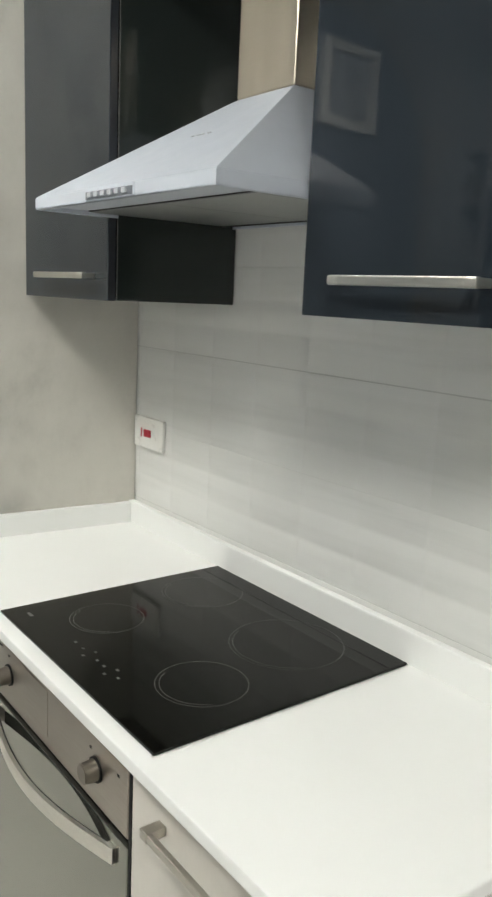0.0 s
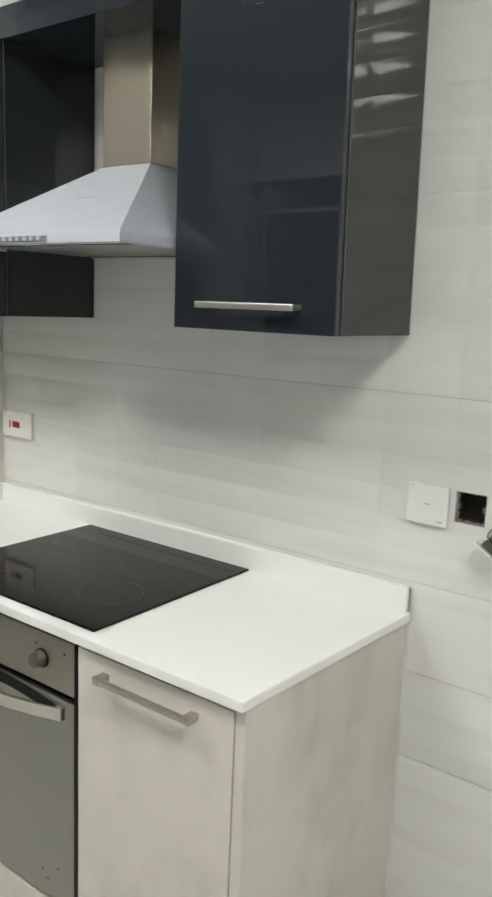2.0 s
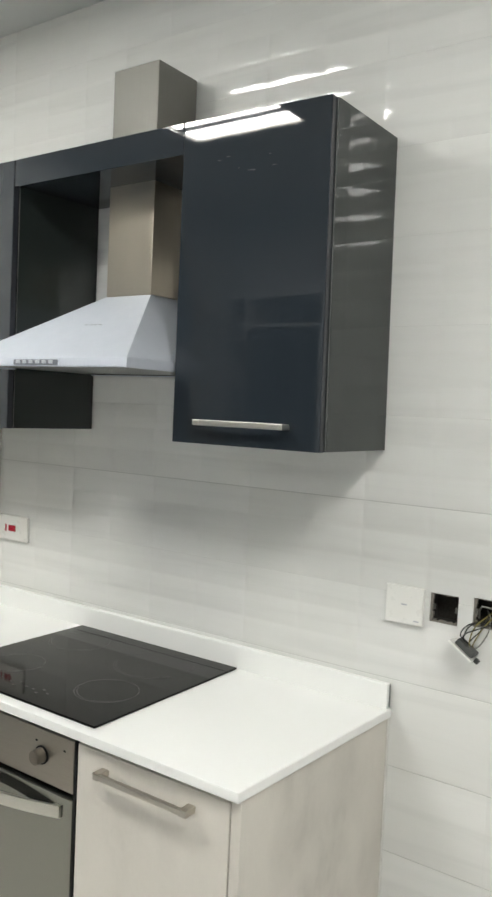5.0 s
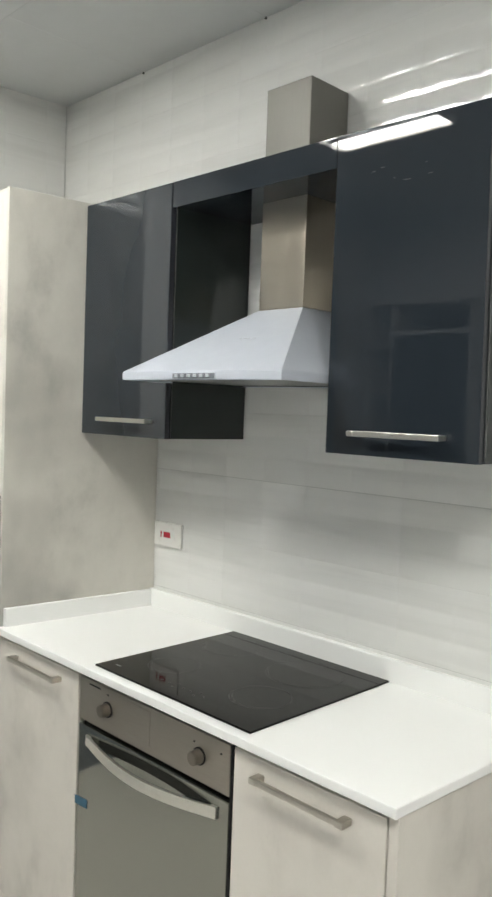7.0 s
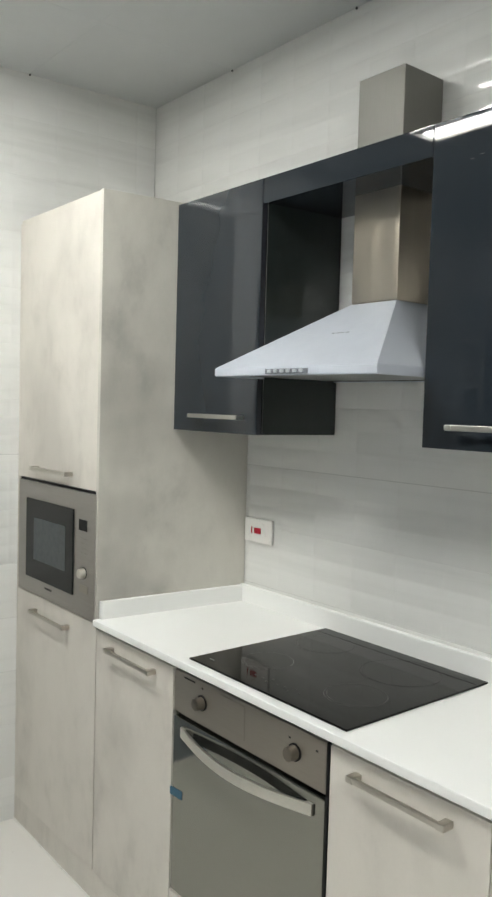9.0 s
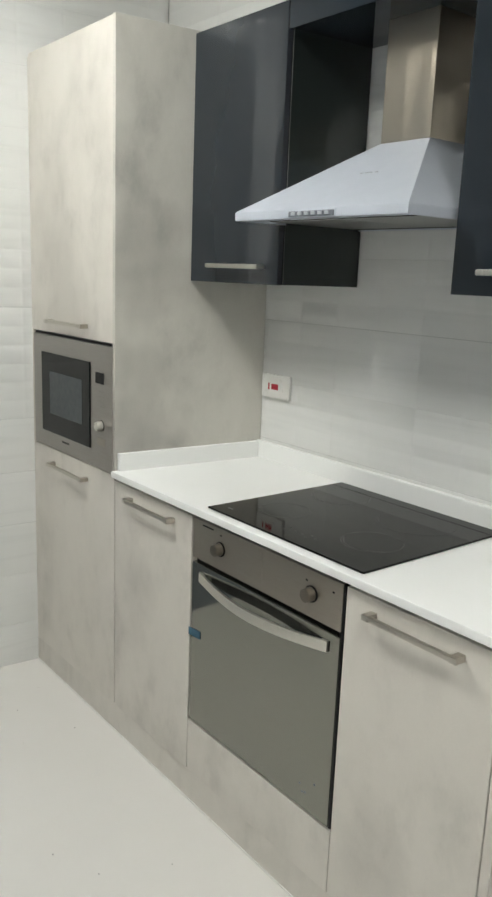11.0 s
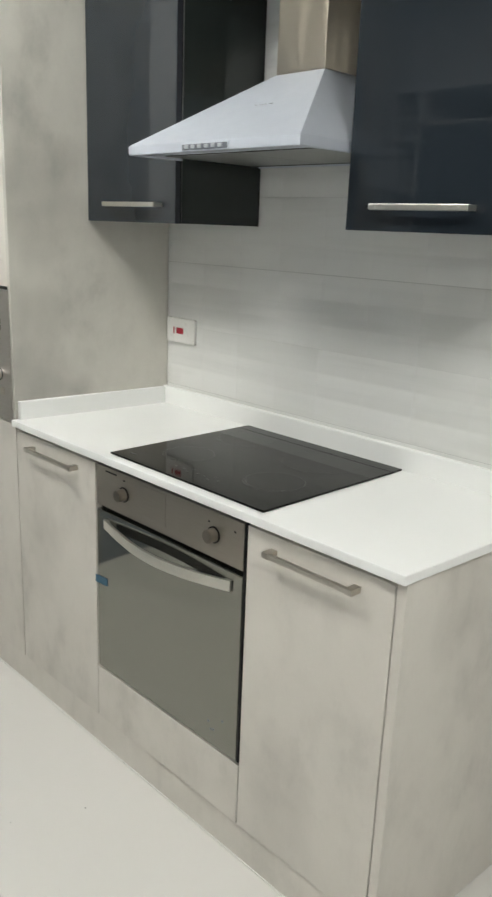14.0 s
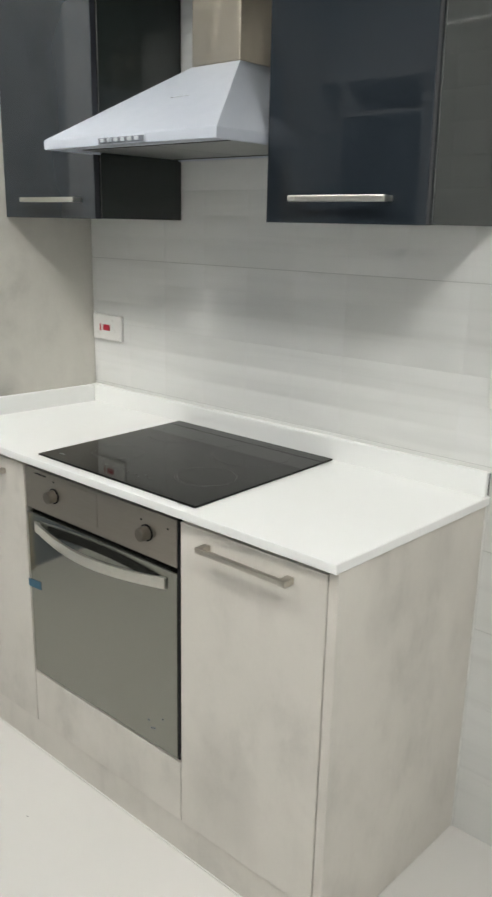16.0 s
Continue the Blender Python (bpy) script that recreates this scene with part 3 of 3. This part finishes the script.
def wall_cabinet(x0, x1, label, hx0, hx1, lean0, lean1, side, rack=0.0):
    e = thing("wall_cabinet", label, "cabinet", "dark wall cabinets")
    bm = bmesh.new()
    box(x0, x0 + 0.017, UYD + 0.0015, -0.003, UZ0, UZ1, 0.0008, lean0, bm=bm)
    box(x1 - 0.017, x1, UYD + 0.0015, -0.003, UZ0, UZ1, 0.0008, lean1, bm=bm)
    for z0, z1 in ((UZ0, UZ0 + 0.016), (UZ1 - 0.016, UZ1)):
        box(x0 + 0.0172, x1 - 0.0172, UYD + 0.0015, -0.003, z0, z1, lean0=lean0, lean1=lean1, bm=bm)
    part("body", bm, side, e, "dark cabinet carcass")
    part("edge_band", box(x1 - 0.0022, x1 - 0.0004, UYD + 0.0004, UYD + 0.0013, UZ0 + 0.001, UZ1 - 0.001), M_PALE, e, "pale carcass edge band")
    d = part("door", box(x0 + 0.001, x1 - 0.0046, UY, UYD - 0.001, UZ0 - 0.001, UZ1, 0.0012), M_DARK, e, "high-gloss anthracite door")
    part("edge_band", box(x1 - 0.0045, x1 - 0.0037, UY + 0.0012, UYD - 0.0012, UZ0, UZ1 - 0.001, 0.0002), M_EDGE, d, "grey door edge band")
    for ob in e.children_recursive:
        for v in ob.data.vertices:
            f = max(0.0, (v.co.z - UZ0) / (UZ1 - UZ0)) * max(0.0, (v.co.x - x0) / (x1 - x0))
            v.co.x -= rack * f
            v.co.z -= 0.7 * rack * f
    bar_handle(d, hx0, hx1, UY, 1.553, M_BARH, sec=0.013, foot=-0.001)
    return e


wall_cabinet(-0.026, 0.407, "anthracite gloss wall cabinet against the oven tower", 0.095, 0.345, 0.024, 0.019, M_SIDE)
open_end = wall_cabinet(1.000, 1.400, "anthracite gloss wall cabinet with dark grey open end", 1.084, 1.320, 0.0, 0.003, M_SIDE, 0.009)
open_end_door = [ob for ob in open_end.children if ob.name.startswith("door")][0]
r = random.Random(21)
for k in range(7):
    x, z, w = 1.115 + 0.022 * k + r.uniform(-0.02, 0.02), 2.10 + r.uniform(0, 0.05), r.uniform(0.004, 0.012)
    bm = box(x, x + w, UY - 0.0003, UY + 0.0002, z, z + r.uniform(0.0008, 0.0018))
    part("tape_residue", bm, M_SMEAR, open_end_door, "faint scrap of tape residue")
bridge = thing("bridge_panel", "gloss anthracite bridge panel over the hood", "panel")
part("front", box(0.4075, 0.9995, UY, UYD, 2.163, UZ1, 0.0012), M_DARK, bridge)
bm = holed_slab(0.4085, 0.9985, 0, 0.014, -0.279, -0.004, [(0.6265, 0.7915, -0.1615, -0.0045)])
bmesh.ops.rotate(bm, verts=bm.verts, cent=(0, 0, 0), matrix=Matrix(((1, 0, 0), (0, 0, 1), (0, -1, 0))))
bmesh.ops.translate(bm, verts=bm.verts, vec=(0, 0, 2.182))
part("top_board", bm, M_DARK, bridge)

# ---- cooker hood ----
hood = thing("cooker_hood", "silver pyramid cooker hood with steel chimney on tiled wall", "cooker hood")
QX0, QX1, QY, QZ0, QZ1 = 0.395, 0.988, -0.448, 1.667, 1.689
PX0, PX1, PY, PZ = 0.628, 0.790, -0.160, 1.874
bm = bmesh.new()
lo = [bm.verts.new(p) for p in ((QX0, QY, QZ0), (QX1, QY, QZ0), (QX1, -0.004, QZ0), (QX0, -0.004, QZ0))]
li = [bm.verts.new(p) for p in ((QX0 + 0.012, QY + 0.012, QZ0), (QX1 - 0.012, QY + 0.012, QZ0), (QX1 - 0.012, -0.012, QZ0), (QX0 + 0.012, -0.012, QZ0))]
lu = [bm.verts.new((v.co.x, v.co.y, QZ0 + 0.016)) for v in li]
mid = [bm.verts.new((v.co.x, v.co.y, QZ1)) for v in lo]
top = [bm.verts.new(p) for p in ((PX0, PY, PZ), (PX1, PY, PZ), (PX1, -0.004, PZ), (PX0, -0.004, PZ))]
for a, b in ((lo, mid), (mid, top), (lo, li), (li, lu)):
    for k in range(4):
        bm.faces.new((a[k], a[(k + 1) % 4], b[(k + 1) % 4], b[k]))
bm.faces.new(lu), bm.faces.new(top)
bmesh.ops.bevel(bm, geom=[e for e in bm.edges if e.verts[0] in mid and e.verts[1] in mid or e.verts[0] in lo and e.verts[1] in lo], offset=0.0016, segments=2, affect="EDGES")
part("canopy", bm, M_HOOD, hood, "silver canopy under protective film")
for x0, x1 in ((QX0 + 0.03, 0.689), (0.692, QX1 - 0.03)):
    part("grease_filter", box(x0, x1, QY + 0.10, -0.04, QZ0 + 0.004, QZ0 + 0.015, 0.001), M_FILTER, hood, "fine aluminium mesh grease filter")
part("filter_frame", box(QX1 - 0.0295, QX1 - 0.0255, QY + 0.10, -0.036, QZ0 + 0.002, QZ0 + 0.0155, 0.0005), M_BLOCK, hood, "dark filter frame")
part("filter_frame", box(QX0 + 0.0255, QX1 - 0.0300, -0.0395, -0.0355, QZ0 + 0.002, QZ0 + 0.0155, 0.0005), M_BLOCK, hood, "dark filter frame")
# Black strip drawn in for the dark gap between lamp strip and filters.
part("gasket", box(QX0 + 0.03, QX1 - 0.03, QY + 0.094, QY + 0.099, QZ0 + 0.005, QZ0 + 0.0155), M_BLACK, hood)
part("lamp_strip", box(QX0 + 0.03, QX1 - 0.03, QY + 0.03, QY + 0.092, QZ0 + 0.006, QZ0 + 0.015, 0.001), M_HOOD, hood, "pale lamp cover strip, unlit")
part("control_strip", box(0.612, 0.770, QY - 0.003, QY + 0.001, 1.6705, 1.6835, 0.001), M_STRIP, hood, "grey strip of push buttons")
part("bezel", box(0.609, 0.773, QY - 0.0018, QY + 0.001, 1.6682, 1.6875, 0.001), M_HOOD, hood)
for k in range(6):
    x = 0.624 + k * 0.0235
    part("button", box(x, x + 0.013, QY - 0.0065, QY - 0.0025, 1.674, 1.682, 0.001), M_KEYS, hood)
bm = bmesh.new()
for k, w in enumerate((0.012, 0.016, 0.010, 0.014)):
    x = 0.705 + k * 0.016
    zz = 1.7805
    yy = QY + (PY - QY) * (zz - QZ1) / (PZ - QZ1)
    box(x, x + w - 0.003, yy - 0.0012, yy + 0.004, zz - 0.002, zz + 0.0012, bm=bm)
part("badge", bm, M_FAINT, hood, "faint printed badge")
part("chimney_lower", box(PX0, PX1, PY, -0.003, PZ + 0.0005, 2.200, 0.0028), M_STEEL, hood, "brushed steel chimney")
part("chimney_upper", box(PX0 + 0.001, PX1 - 0.001, PY + 0.001, -0.003, 2.18, 2.476, 0.0028), M_DIMSTEEL, hood, "upper part of the steel chimney, its dimmer reflection put into the colour")

# ---- wall plates and open boxes ----
sw = thing("cooker_switch", "white double cooker switch plate with red rocker", "switch")
part("plate", box(0.006, 0.152, -0.0105, -0.0005, 1.116, 1.199, 0.003), M_WHITE, sw)
part("rocker", box(0.060, 0.094, -0.0135, -0.010, 1.147, 1.167, 0.002), M_RED, sw, "bright red rocker")
part("neon", box(0.042, 0.048, -0.0118, -0.010, 1.145, 1.168, 0.0005), M_RED, sw)
so = thing("blank_plate", "square white wall plate with faint mark", "wall plate")
part("plate", box(1.429, 1.522, -0.011, -0.0005, 1.107, 1.195, 0.003), M_WHITE, so)
part("mark", box(1.469, 1.482, -0.0116, -0.0108, 1.151, 1.154), M_FAINT, so)
part("mark", box(1.500, 1.513, -0.0116, -0.0108, 1.116, 1.119), M_FAINT, so)


def back_box(x0, x1, z0, z1):
    """An open metal box sunk in the wall, with torn plaster round its mouth."""
    e = thing("wall_box", "open galvanised socket box sunk in tiles", "socket box", "open boxes in the wall")
    bm = bmesh.new()
    d, w = 0.045, 0.0025
    box(x0 + 0.0005, x1 - 0.0005, d, d + w, z0 + 0.0005, z1 - 0.0005, bm=bm)
    box(x0 + 0.0005, x0 + w, 0.004, d, z0 + 0.0005, z1 - 0.0005, bm=bm)
    box(x1 - w, x1 - 0.0005, 0.004, d, z0 + 0.0005, z1 - 0.0005, bm=bm)
    box(x0 + w, x1 - w, 0.004, d, z0 + 0.0005, z0 + w, bm=bm)
    box(x0 + w, x1 - w, 0.004, d, z1 - w, z1 - 0.0005, bm=bm)
    part("shell", bm, M_CAVITY, e)
    r = random.Random(round(x0 * 1000))
    bm = bmesh.new()
    for k in range(9):
        z = z0 + (z1 - z0) * k / 9
        box(x0 + 0.0007, x0 + r.uniform(0.003, 0.0085), 0.003, 0.012, z, z + (z1 - z0) / 9, bm=bm)
        x = x0 + (x1 - x0) * k / 9
        box(x, x + (x1 - x0) / 9, 0.0035, 0.011, z0 + 0.0007, z0 + r.uniform(0.0025, 0.007), bm=bm)
        box(x, x + (x1 - x0) / 9, 0.0035, 0.010, z1 - r.uniform(0.0012, 0.0035), z1 - 0.0007, bm=bm)
    part("broken_plaster", bm, M_PLASTER, e, "ragged grey plaster edge")
    for x in (x0 + w, x1 - w - 0.006):
        part("lug", box(x, x + 0.006, 0.006, 0.016, (z0 + z1) / 2 - 0.006, (z0 + z1) / 2 + 0.006), M_BOX, e)
    return e


for hole in HOLES:
    back_box(*hole)


def hanging_socket(x, z, tilt, seed):
    """A loose socket front that hangs out of its box on its wires, seen edge on."""
    r = random.Random(seed)
    e = thing("loose_socket", "white socket front hanging from its box on wires", "socket", "loose socket fronts")
    m = Matrix.Translation((x, -0.026, z)) @ Matrix.Rotation(radians(tilt), 4, "Y") @ Matrix.Rotation(radians(78), 4, "X")
    bm = box(-0.034, 0.030, -0.005, 0.0, -0.030, 0.036, 0.0015)
    bm.transform(m)
    part("plate", bm, M_WHITE, e)
    bm = box(-0.023, 0.025, 0.0005, 0.014, -0.024, 0.024, 0.003)
    bm.transform(m)
    part("terminal_block", bm, M_BLOCK, e, "dark grey terminal block")
    bm = box(0.029, 0.040, -0.004, 0.006, -0.008, 0.008, 0.001)
    bm.transform(m)
    part("lug", bm, M_BLOCK, e)
    for dx, out, mat in ((-0.014, 0.016, M_CBLK), (-0.004, -0.020, M_CBLK), (0.004, 0.006, M_YEL), (0.010, -0.006, M_YEL), (0.014, -0.026, M_GREYW), (0.000, 0.022, M_CBLUE if seed == 8 else M_CBLK), (-0.018, -0.012, M_CBLK)):
        end = m @ Vector((dx, 0.016, r.uniform(-0.01, 0.01)))
        start = Vector((x + 0.042 + r.uniform(-0.016, 0.016), 0.036, z + 0.074 + r.uniform(-0.010, 0.010)))
        mid0 = Vector((start.x - out * 0.6, 0.004, start.z - 0.006))
        mid1 = Vector(((start.x + end.x) / 2 - out, -0.020 - r.uniform(0, 0.008), (start.z + end.z) / 2 + r.uniform(0.004, 0.012)))
        mid2 = Vector((end.x - out * 0.5, -0.026, end.z + 0.012))
        part("wire", sweep(bow([start, mid0, mid1, mid2, end], 8), 0.0014), mat, e, smooth=True)
    lie = [Vector((x + 0.014, 0.020, z + 0.064)), Vector((x + 0.022, 0.006, z + 0.092)), Vector((x + 0.048, 0.004, z + 0.094)), Vector((x + 0.068, 0.010, z + 0.102))]
    part("wire", sweep(bow(lie, 8), 0.002), M_GREYW, e, smooth=True)
    return e


hanging_socket(1.628, 1.082, 36, 3)
hanging_socket(1.757, 1.078, 36, 8)

# ---- crumbs on the floor ----
bm = bmesh.new()
r = random.Random(11)
for k in range(26):
    x, y = r.uniform(-0.55, 1.5), r.uniform(-1.45, -0.62)
    sx, sy = r.uniform(0.001, 0.0035), r.uniform(0.001, 0.003)
    box(x, x + sx, y, y + sy, FLOOR + 0.0002, FLOOR + r.uniform(0.0008, 0.0025), lean0=r.uniform(-0.002, 0.002), bm=bm)
tagged(part("floor_crumbs", bm, M_CAVITY), "scattered dark crumbs of building dust on floor", "debris", kind="stuff")

# ---- opposite cabinets, mirrored in the gloss doors ----
opp = thing("shelf_unit", "grey open shelf unit on the far side of kitchen", "shelf")
SY = -2.62
for x0, x1 in ((-0.632, -0.614), (-0.462, -0.444), (0.045, 0.063)):
    part("upright", box(x0, x1, SY - 0.4, SY, FLOOR, 2.24), M_SHELF, opp)
for z in (0.1, 0.5, 0.9, 1.45, 1.72, 1.98, 2.222):
    part("shelf", box(-0.613, -0.463, SY - 0.4, SY, z, z + 0.018), M_SHELF, opp)
for z in (2.05, 2.222):
    part("shelf", box(-0.443, 0.044, SY - 0.4, SY, z, z + 0.018), M_SHELF, opp)
part("back", box(-0.632, 0.063, SY - 0.42, SY - 0.4005, FLOOR, 2.24), M_WOOD, opp)
part("dark_door", box(-0.442, 0.043, SY - 0.02, SY - 0.004, 0.05, 2.045, 0.001), M_DARK, opp, "dark gloss door")

# ---- arched panel and picture frame on the side wall, mirrored in the gloss doors ----
ang = math.atan(SLOPE)
SIDE = Matrix.Translation((LEFT0, 0, 0)) @ Matrix.Rotation(radians(90) - ang, 4, "Z")


def arch(r, cx, cz, y0, y1, inner=0.0):
    """An upright arch shape, or the band between two of them."""
    bm = bmesh.new()
    pts = [(cx + r, FLOOR)] + [(cx + r * math.cos(math.pi * i / 40), cz + r * math.sin(math.pi * i / 40)) for i in range(41)] + [(cx - r, FLOOR)]
    if inner:
        q = r - inner
        ins = [(cx + q, FLOOR)] + [(cx + q * math.cos(math.pi * i / 40), cz + q * math.sin(math.pi * i / 40)) for i in range(41)] + [(cx - q, FLOOR)]
        rows = [[bm.verts.new((x, y, z)) for x, z in line] for line, y in ((pts, y0), (ins, y0), (ins, y1), (pts, y1))]
        for a, b in ((0, 1), (1, 2), (2, 3), (3, 0)):
            for i in range(len(pts) - 1):
                bm.faces.new((rows[a][i], rows[a][i + 1], rows[b][i + 1], rows[b][i]))
        for e in (0, -1):
            bm.faces.new([row[e] for row in rows])
    else:
        f = bm.faces.new([bm.verts.new((x, y0, z)) for x, z in pts])
        out = bmesh.ops.extrude_face_region(bm, geom=[f])
        bmesh.ops.translate(bm, verts=[g for g in out["geom"] if isinstance(g, bmesh.types.BMVert)], vec=(0, y1 - y0, 0))
    return bm


niche = thing("door_1", "closed arched doorway in blue-grey with beige surround", "door", kind="structure")
for name, bm, mat in (("leaf", arch(0.66, -1.95, 2.06, -0.012, 0.002), M_BLUEGREY), ("surround", arch(0.71, -1.95, 2.06, -0.03, 0.002, 0.049), M_BEIGE)):
    bm.transform(SIDE)
    part(name, bm, mat, niche)
picture = thing("picture_frame", "white picture frame with plain grey panel", "picture frame")
bm = holed_slab(-2.205, -1.865, -0.04, -0.0125, 2.245, 2.585, [(-2.165, -1.905, 2.285, 2.545)])
bm.transform(SIDE)
part("frame", bm, M_WHITE, picture)
bm = box(-2.164, -1.906, -0.022, -0.013, 2.286, 2.544)
bm.transform(SIDE)
part("panel", bm, M_GREYPANE, picture)

# ---- wall tiles ----
rng = random.Random(5)


def pillow(x, z, deep):
    """How far a pressed pad stands out: two pads across a tile and three up it, each a low cushion."""
    u = abs((3 * z / TILE_H) % 1 - 0.5) * 2
    v = abs((2 * x / TILE_W) % 1 - 0.5) * 2
    side = min(1, (1 - v) / 0.12)
    return deep * (1 - u ** 2) * (0.3 + 0.7 * side * side * (3 - 2 * side))


def tile_bm(w, h, seed, holes=(), ox=0.0, oz=0.0, padded=True):
    """A glazed tile facing -y, from (0, 0) to (w, h), cut from a whole one at (ox, oz); padded ones carry pressed cushions."""
    deep = random.Random(seed).uniform(0.0023, 0.0025)
    e = 0.0025
    lines_x = [k * TILE_W / 2 + d for k in range(3) for d in (-0.012, -0.005, 0, 0.005, 0.012)] if padded else []
    lines_z = [k * TILE_H / 3 + d * TILE_H / 3 for k in range(3) for d in (0.0, 0.06, 0.15, 0.28, 0.42, 0.58, 0.72, 0.85, 0.94)] if padded else []
    xs = sorted({0, e, w - e, w, *[c - ox for c in lines_x if e * 1.4 < c - ox < w - e * 1.4], *[c for q in holes for c in q[:2] if 0 < c < w]})
    zs = sorted({0, e, h - e, h, *[c - oz for c in lines_z if e * 1.4 < c - oz < h - e * 1.4], *[c for q in holes for c in q[2:] if 0 < c < h]})
    bm = bmesh.new()
    grid = {}

    def vert(i, j):
        if (i, j) not in grid:
            x, z = xs[i], zs[j]
            d = min(x, w - x, z, h - z)
            y = 0.0023 - pillow(x + ox, z + oz, deep) if padded else 0.0004 + 0.0006 * max(0, 1 - d / e) ** 2
            grid[i, j] = bm.verts.new((x, y, z))
        return grid[i, j]

    for i in range(len(xs) - 1):
        for j in range(len(zs) - 1):
            cx, cz = (xs[i] + xs[i + 1]) / 2, (zs[j] + zs[j + 1]) / 2
            if not any(q[0] < cx < q[1] and q[2] < cz < q[3] for q in holes):
                bm.faces.new((vert(i, j), vert(i + 1, j), vert(i + 1, j + 1), vert(i, j + 1)))
    edge = [ed for ed in bm.edges if len(ed.link_faces) == 1]
    for ed in edge:
        ed.smooth = False
    out = bmesh.ops.extrude_edge_only(bm, edges=edge)
    for g in out["geom"]:
        if isinstance(g, bmesh.types.BMVert):
            g.co.y = 0.0023
    return bm


def tile_mesh(bm):
    me = bpy.data.meshes.new("tile")
    bmesh.ops.recalc_face_normals(bm, faces=bm.faces)
    bm.to_mesh(me)
    bm.free()
    for f in me.polygons:
        f.use_smooth = True
    me.materials.append(M_TILE)
    return me


WIDE = (3, 4, 5, 7)                # rows with a wider joint beneath
W, H = TILE_W, TILE_H - JOINT
PADDED = 5                         # from this row up the tiles have cushions, below they are plain
SHARED = [tile_mesh(tile_bm(W, H, k)) for k in range(4)]
FLAT = tile_mesh(tile_bm(W, H, 9, padded=False))


def lay(parent, x0, x1, z0, z1, to_world, holes=(), phase=TILE_X0):
    i = math.floor((x0 - phase) / TILE_W)
    while phase + i * TILE_W < x1:
        a, b = max(phase + i * TILE_W, x0), min(phase + (i + 1) * TILE_W, x1)
        j = math.floor((z0 - TILE_Z0) / TILE_H)
        while TILE_Z0 + j * TILE_H < z1:
            c, d = max(TILE_Z0 + j * TILE_H, z0), min(TILE_Z0 + (j + 1) * TILE_H, z1)
            if b - a > 0.02 and d - c > 0.015:
                near = [(h[0] - a, h[1] - a, h[2] - c, h[3] - c) for h in holes if h[0] < b and h[1] > a and h[2] < d and h[3] > c]
                full = b - a > TILE_W - 1e-6 and d - c > TILE_H - 1e-6
                padded = j >= PADDED
                k = rng.randrange(4)
                me = (SHARED[k] if padded else FLAT) if full and not near else tile_mesh(tile_bm(b - a, d - c - JOINT, k, near, a - phase - i * TILE_W, c - TILE_Z0 - j * TILE_H, padded))
                ob = new("tile", me)
                open_joint = 0.0020 if abs(c - 1.381) < 0.02 else 0.0010 if j in WIDE else 0.0
                ob.matrix_world = to_world @ Matrix.Translation((a, 0, c + JOINT / 2 + open_joint)) @ Matrix.Diagonal((1, 1, 1 - open_joint / TILE_H, 1))
                ob.parent = parent
            j += 1
        i += 1


lay(wall_back, -0.66, 2.70, FLOOR, CEIL, Matrix(), HOLES)
lay(wall_left, -1.23, -0.003, FLOOR, CEIL, SIDE, phase=-0.42)
lay(wall_left, -3.0, -2.665, FLOOR, CEIL, SIDE, phase=-0.42)
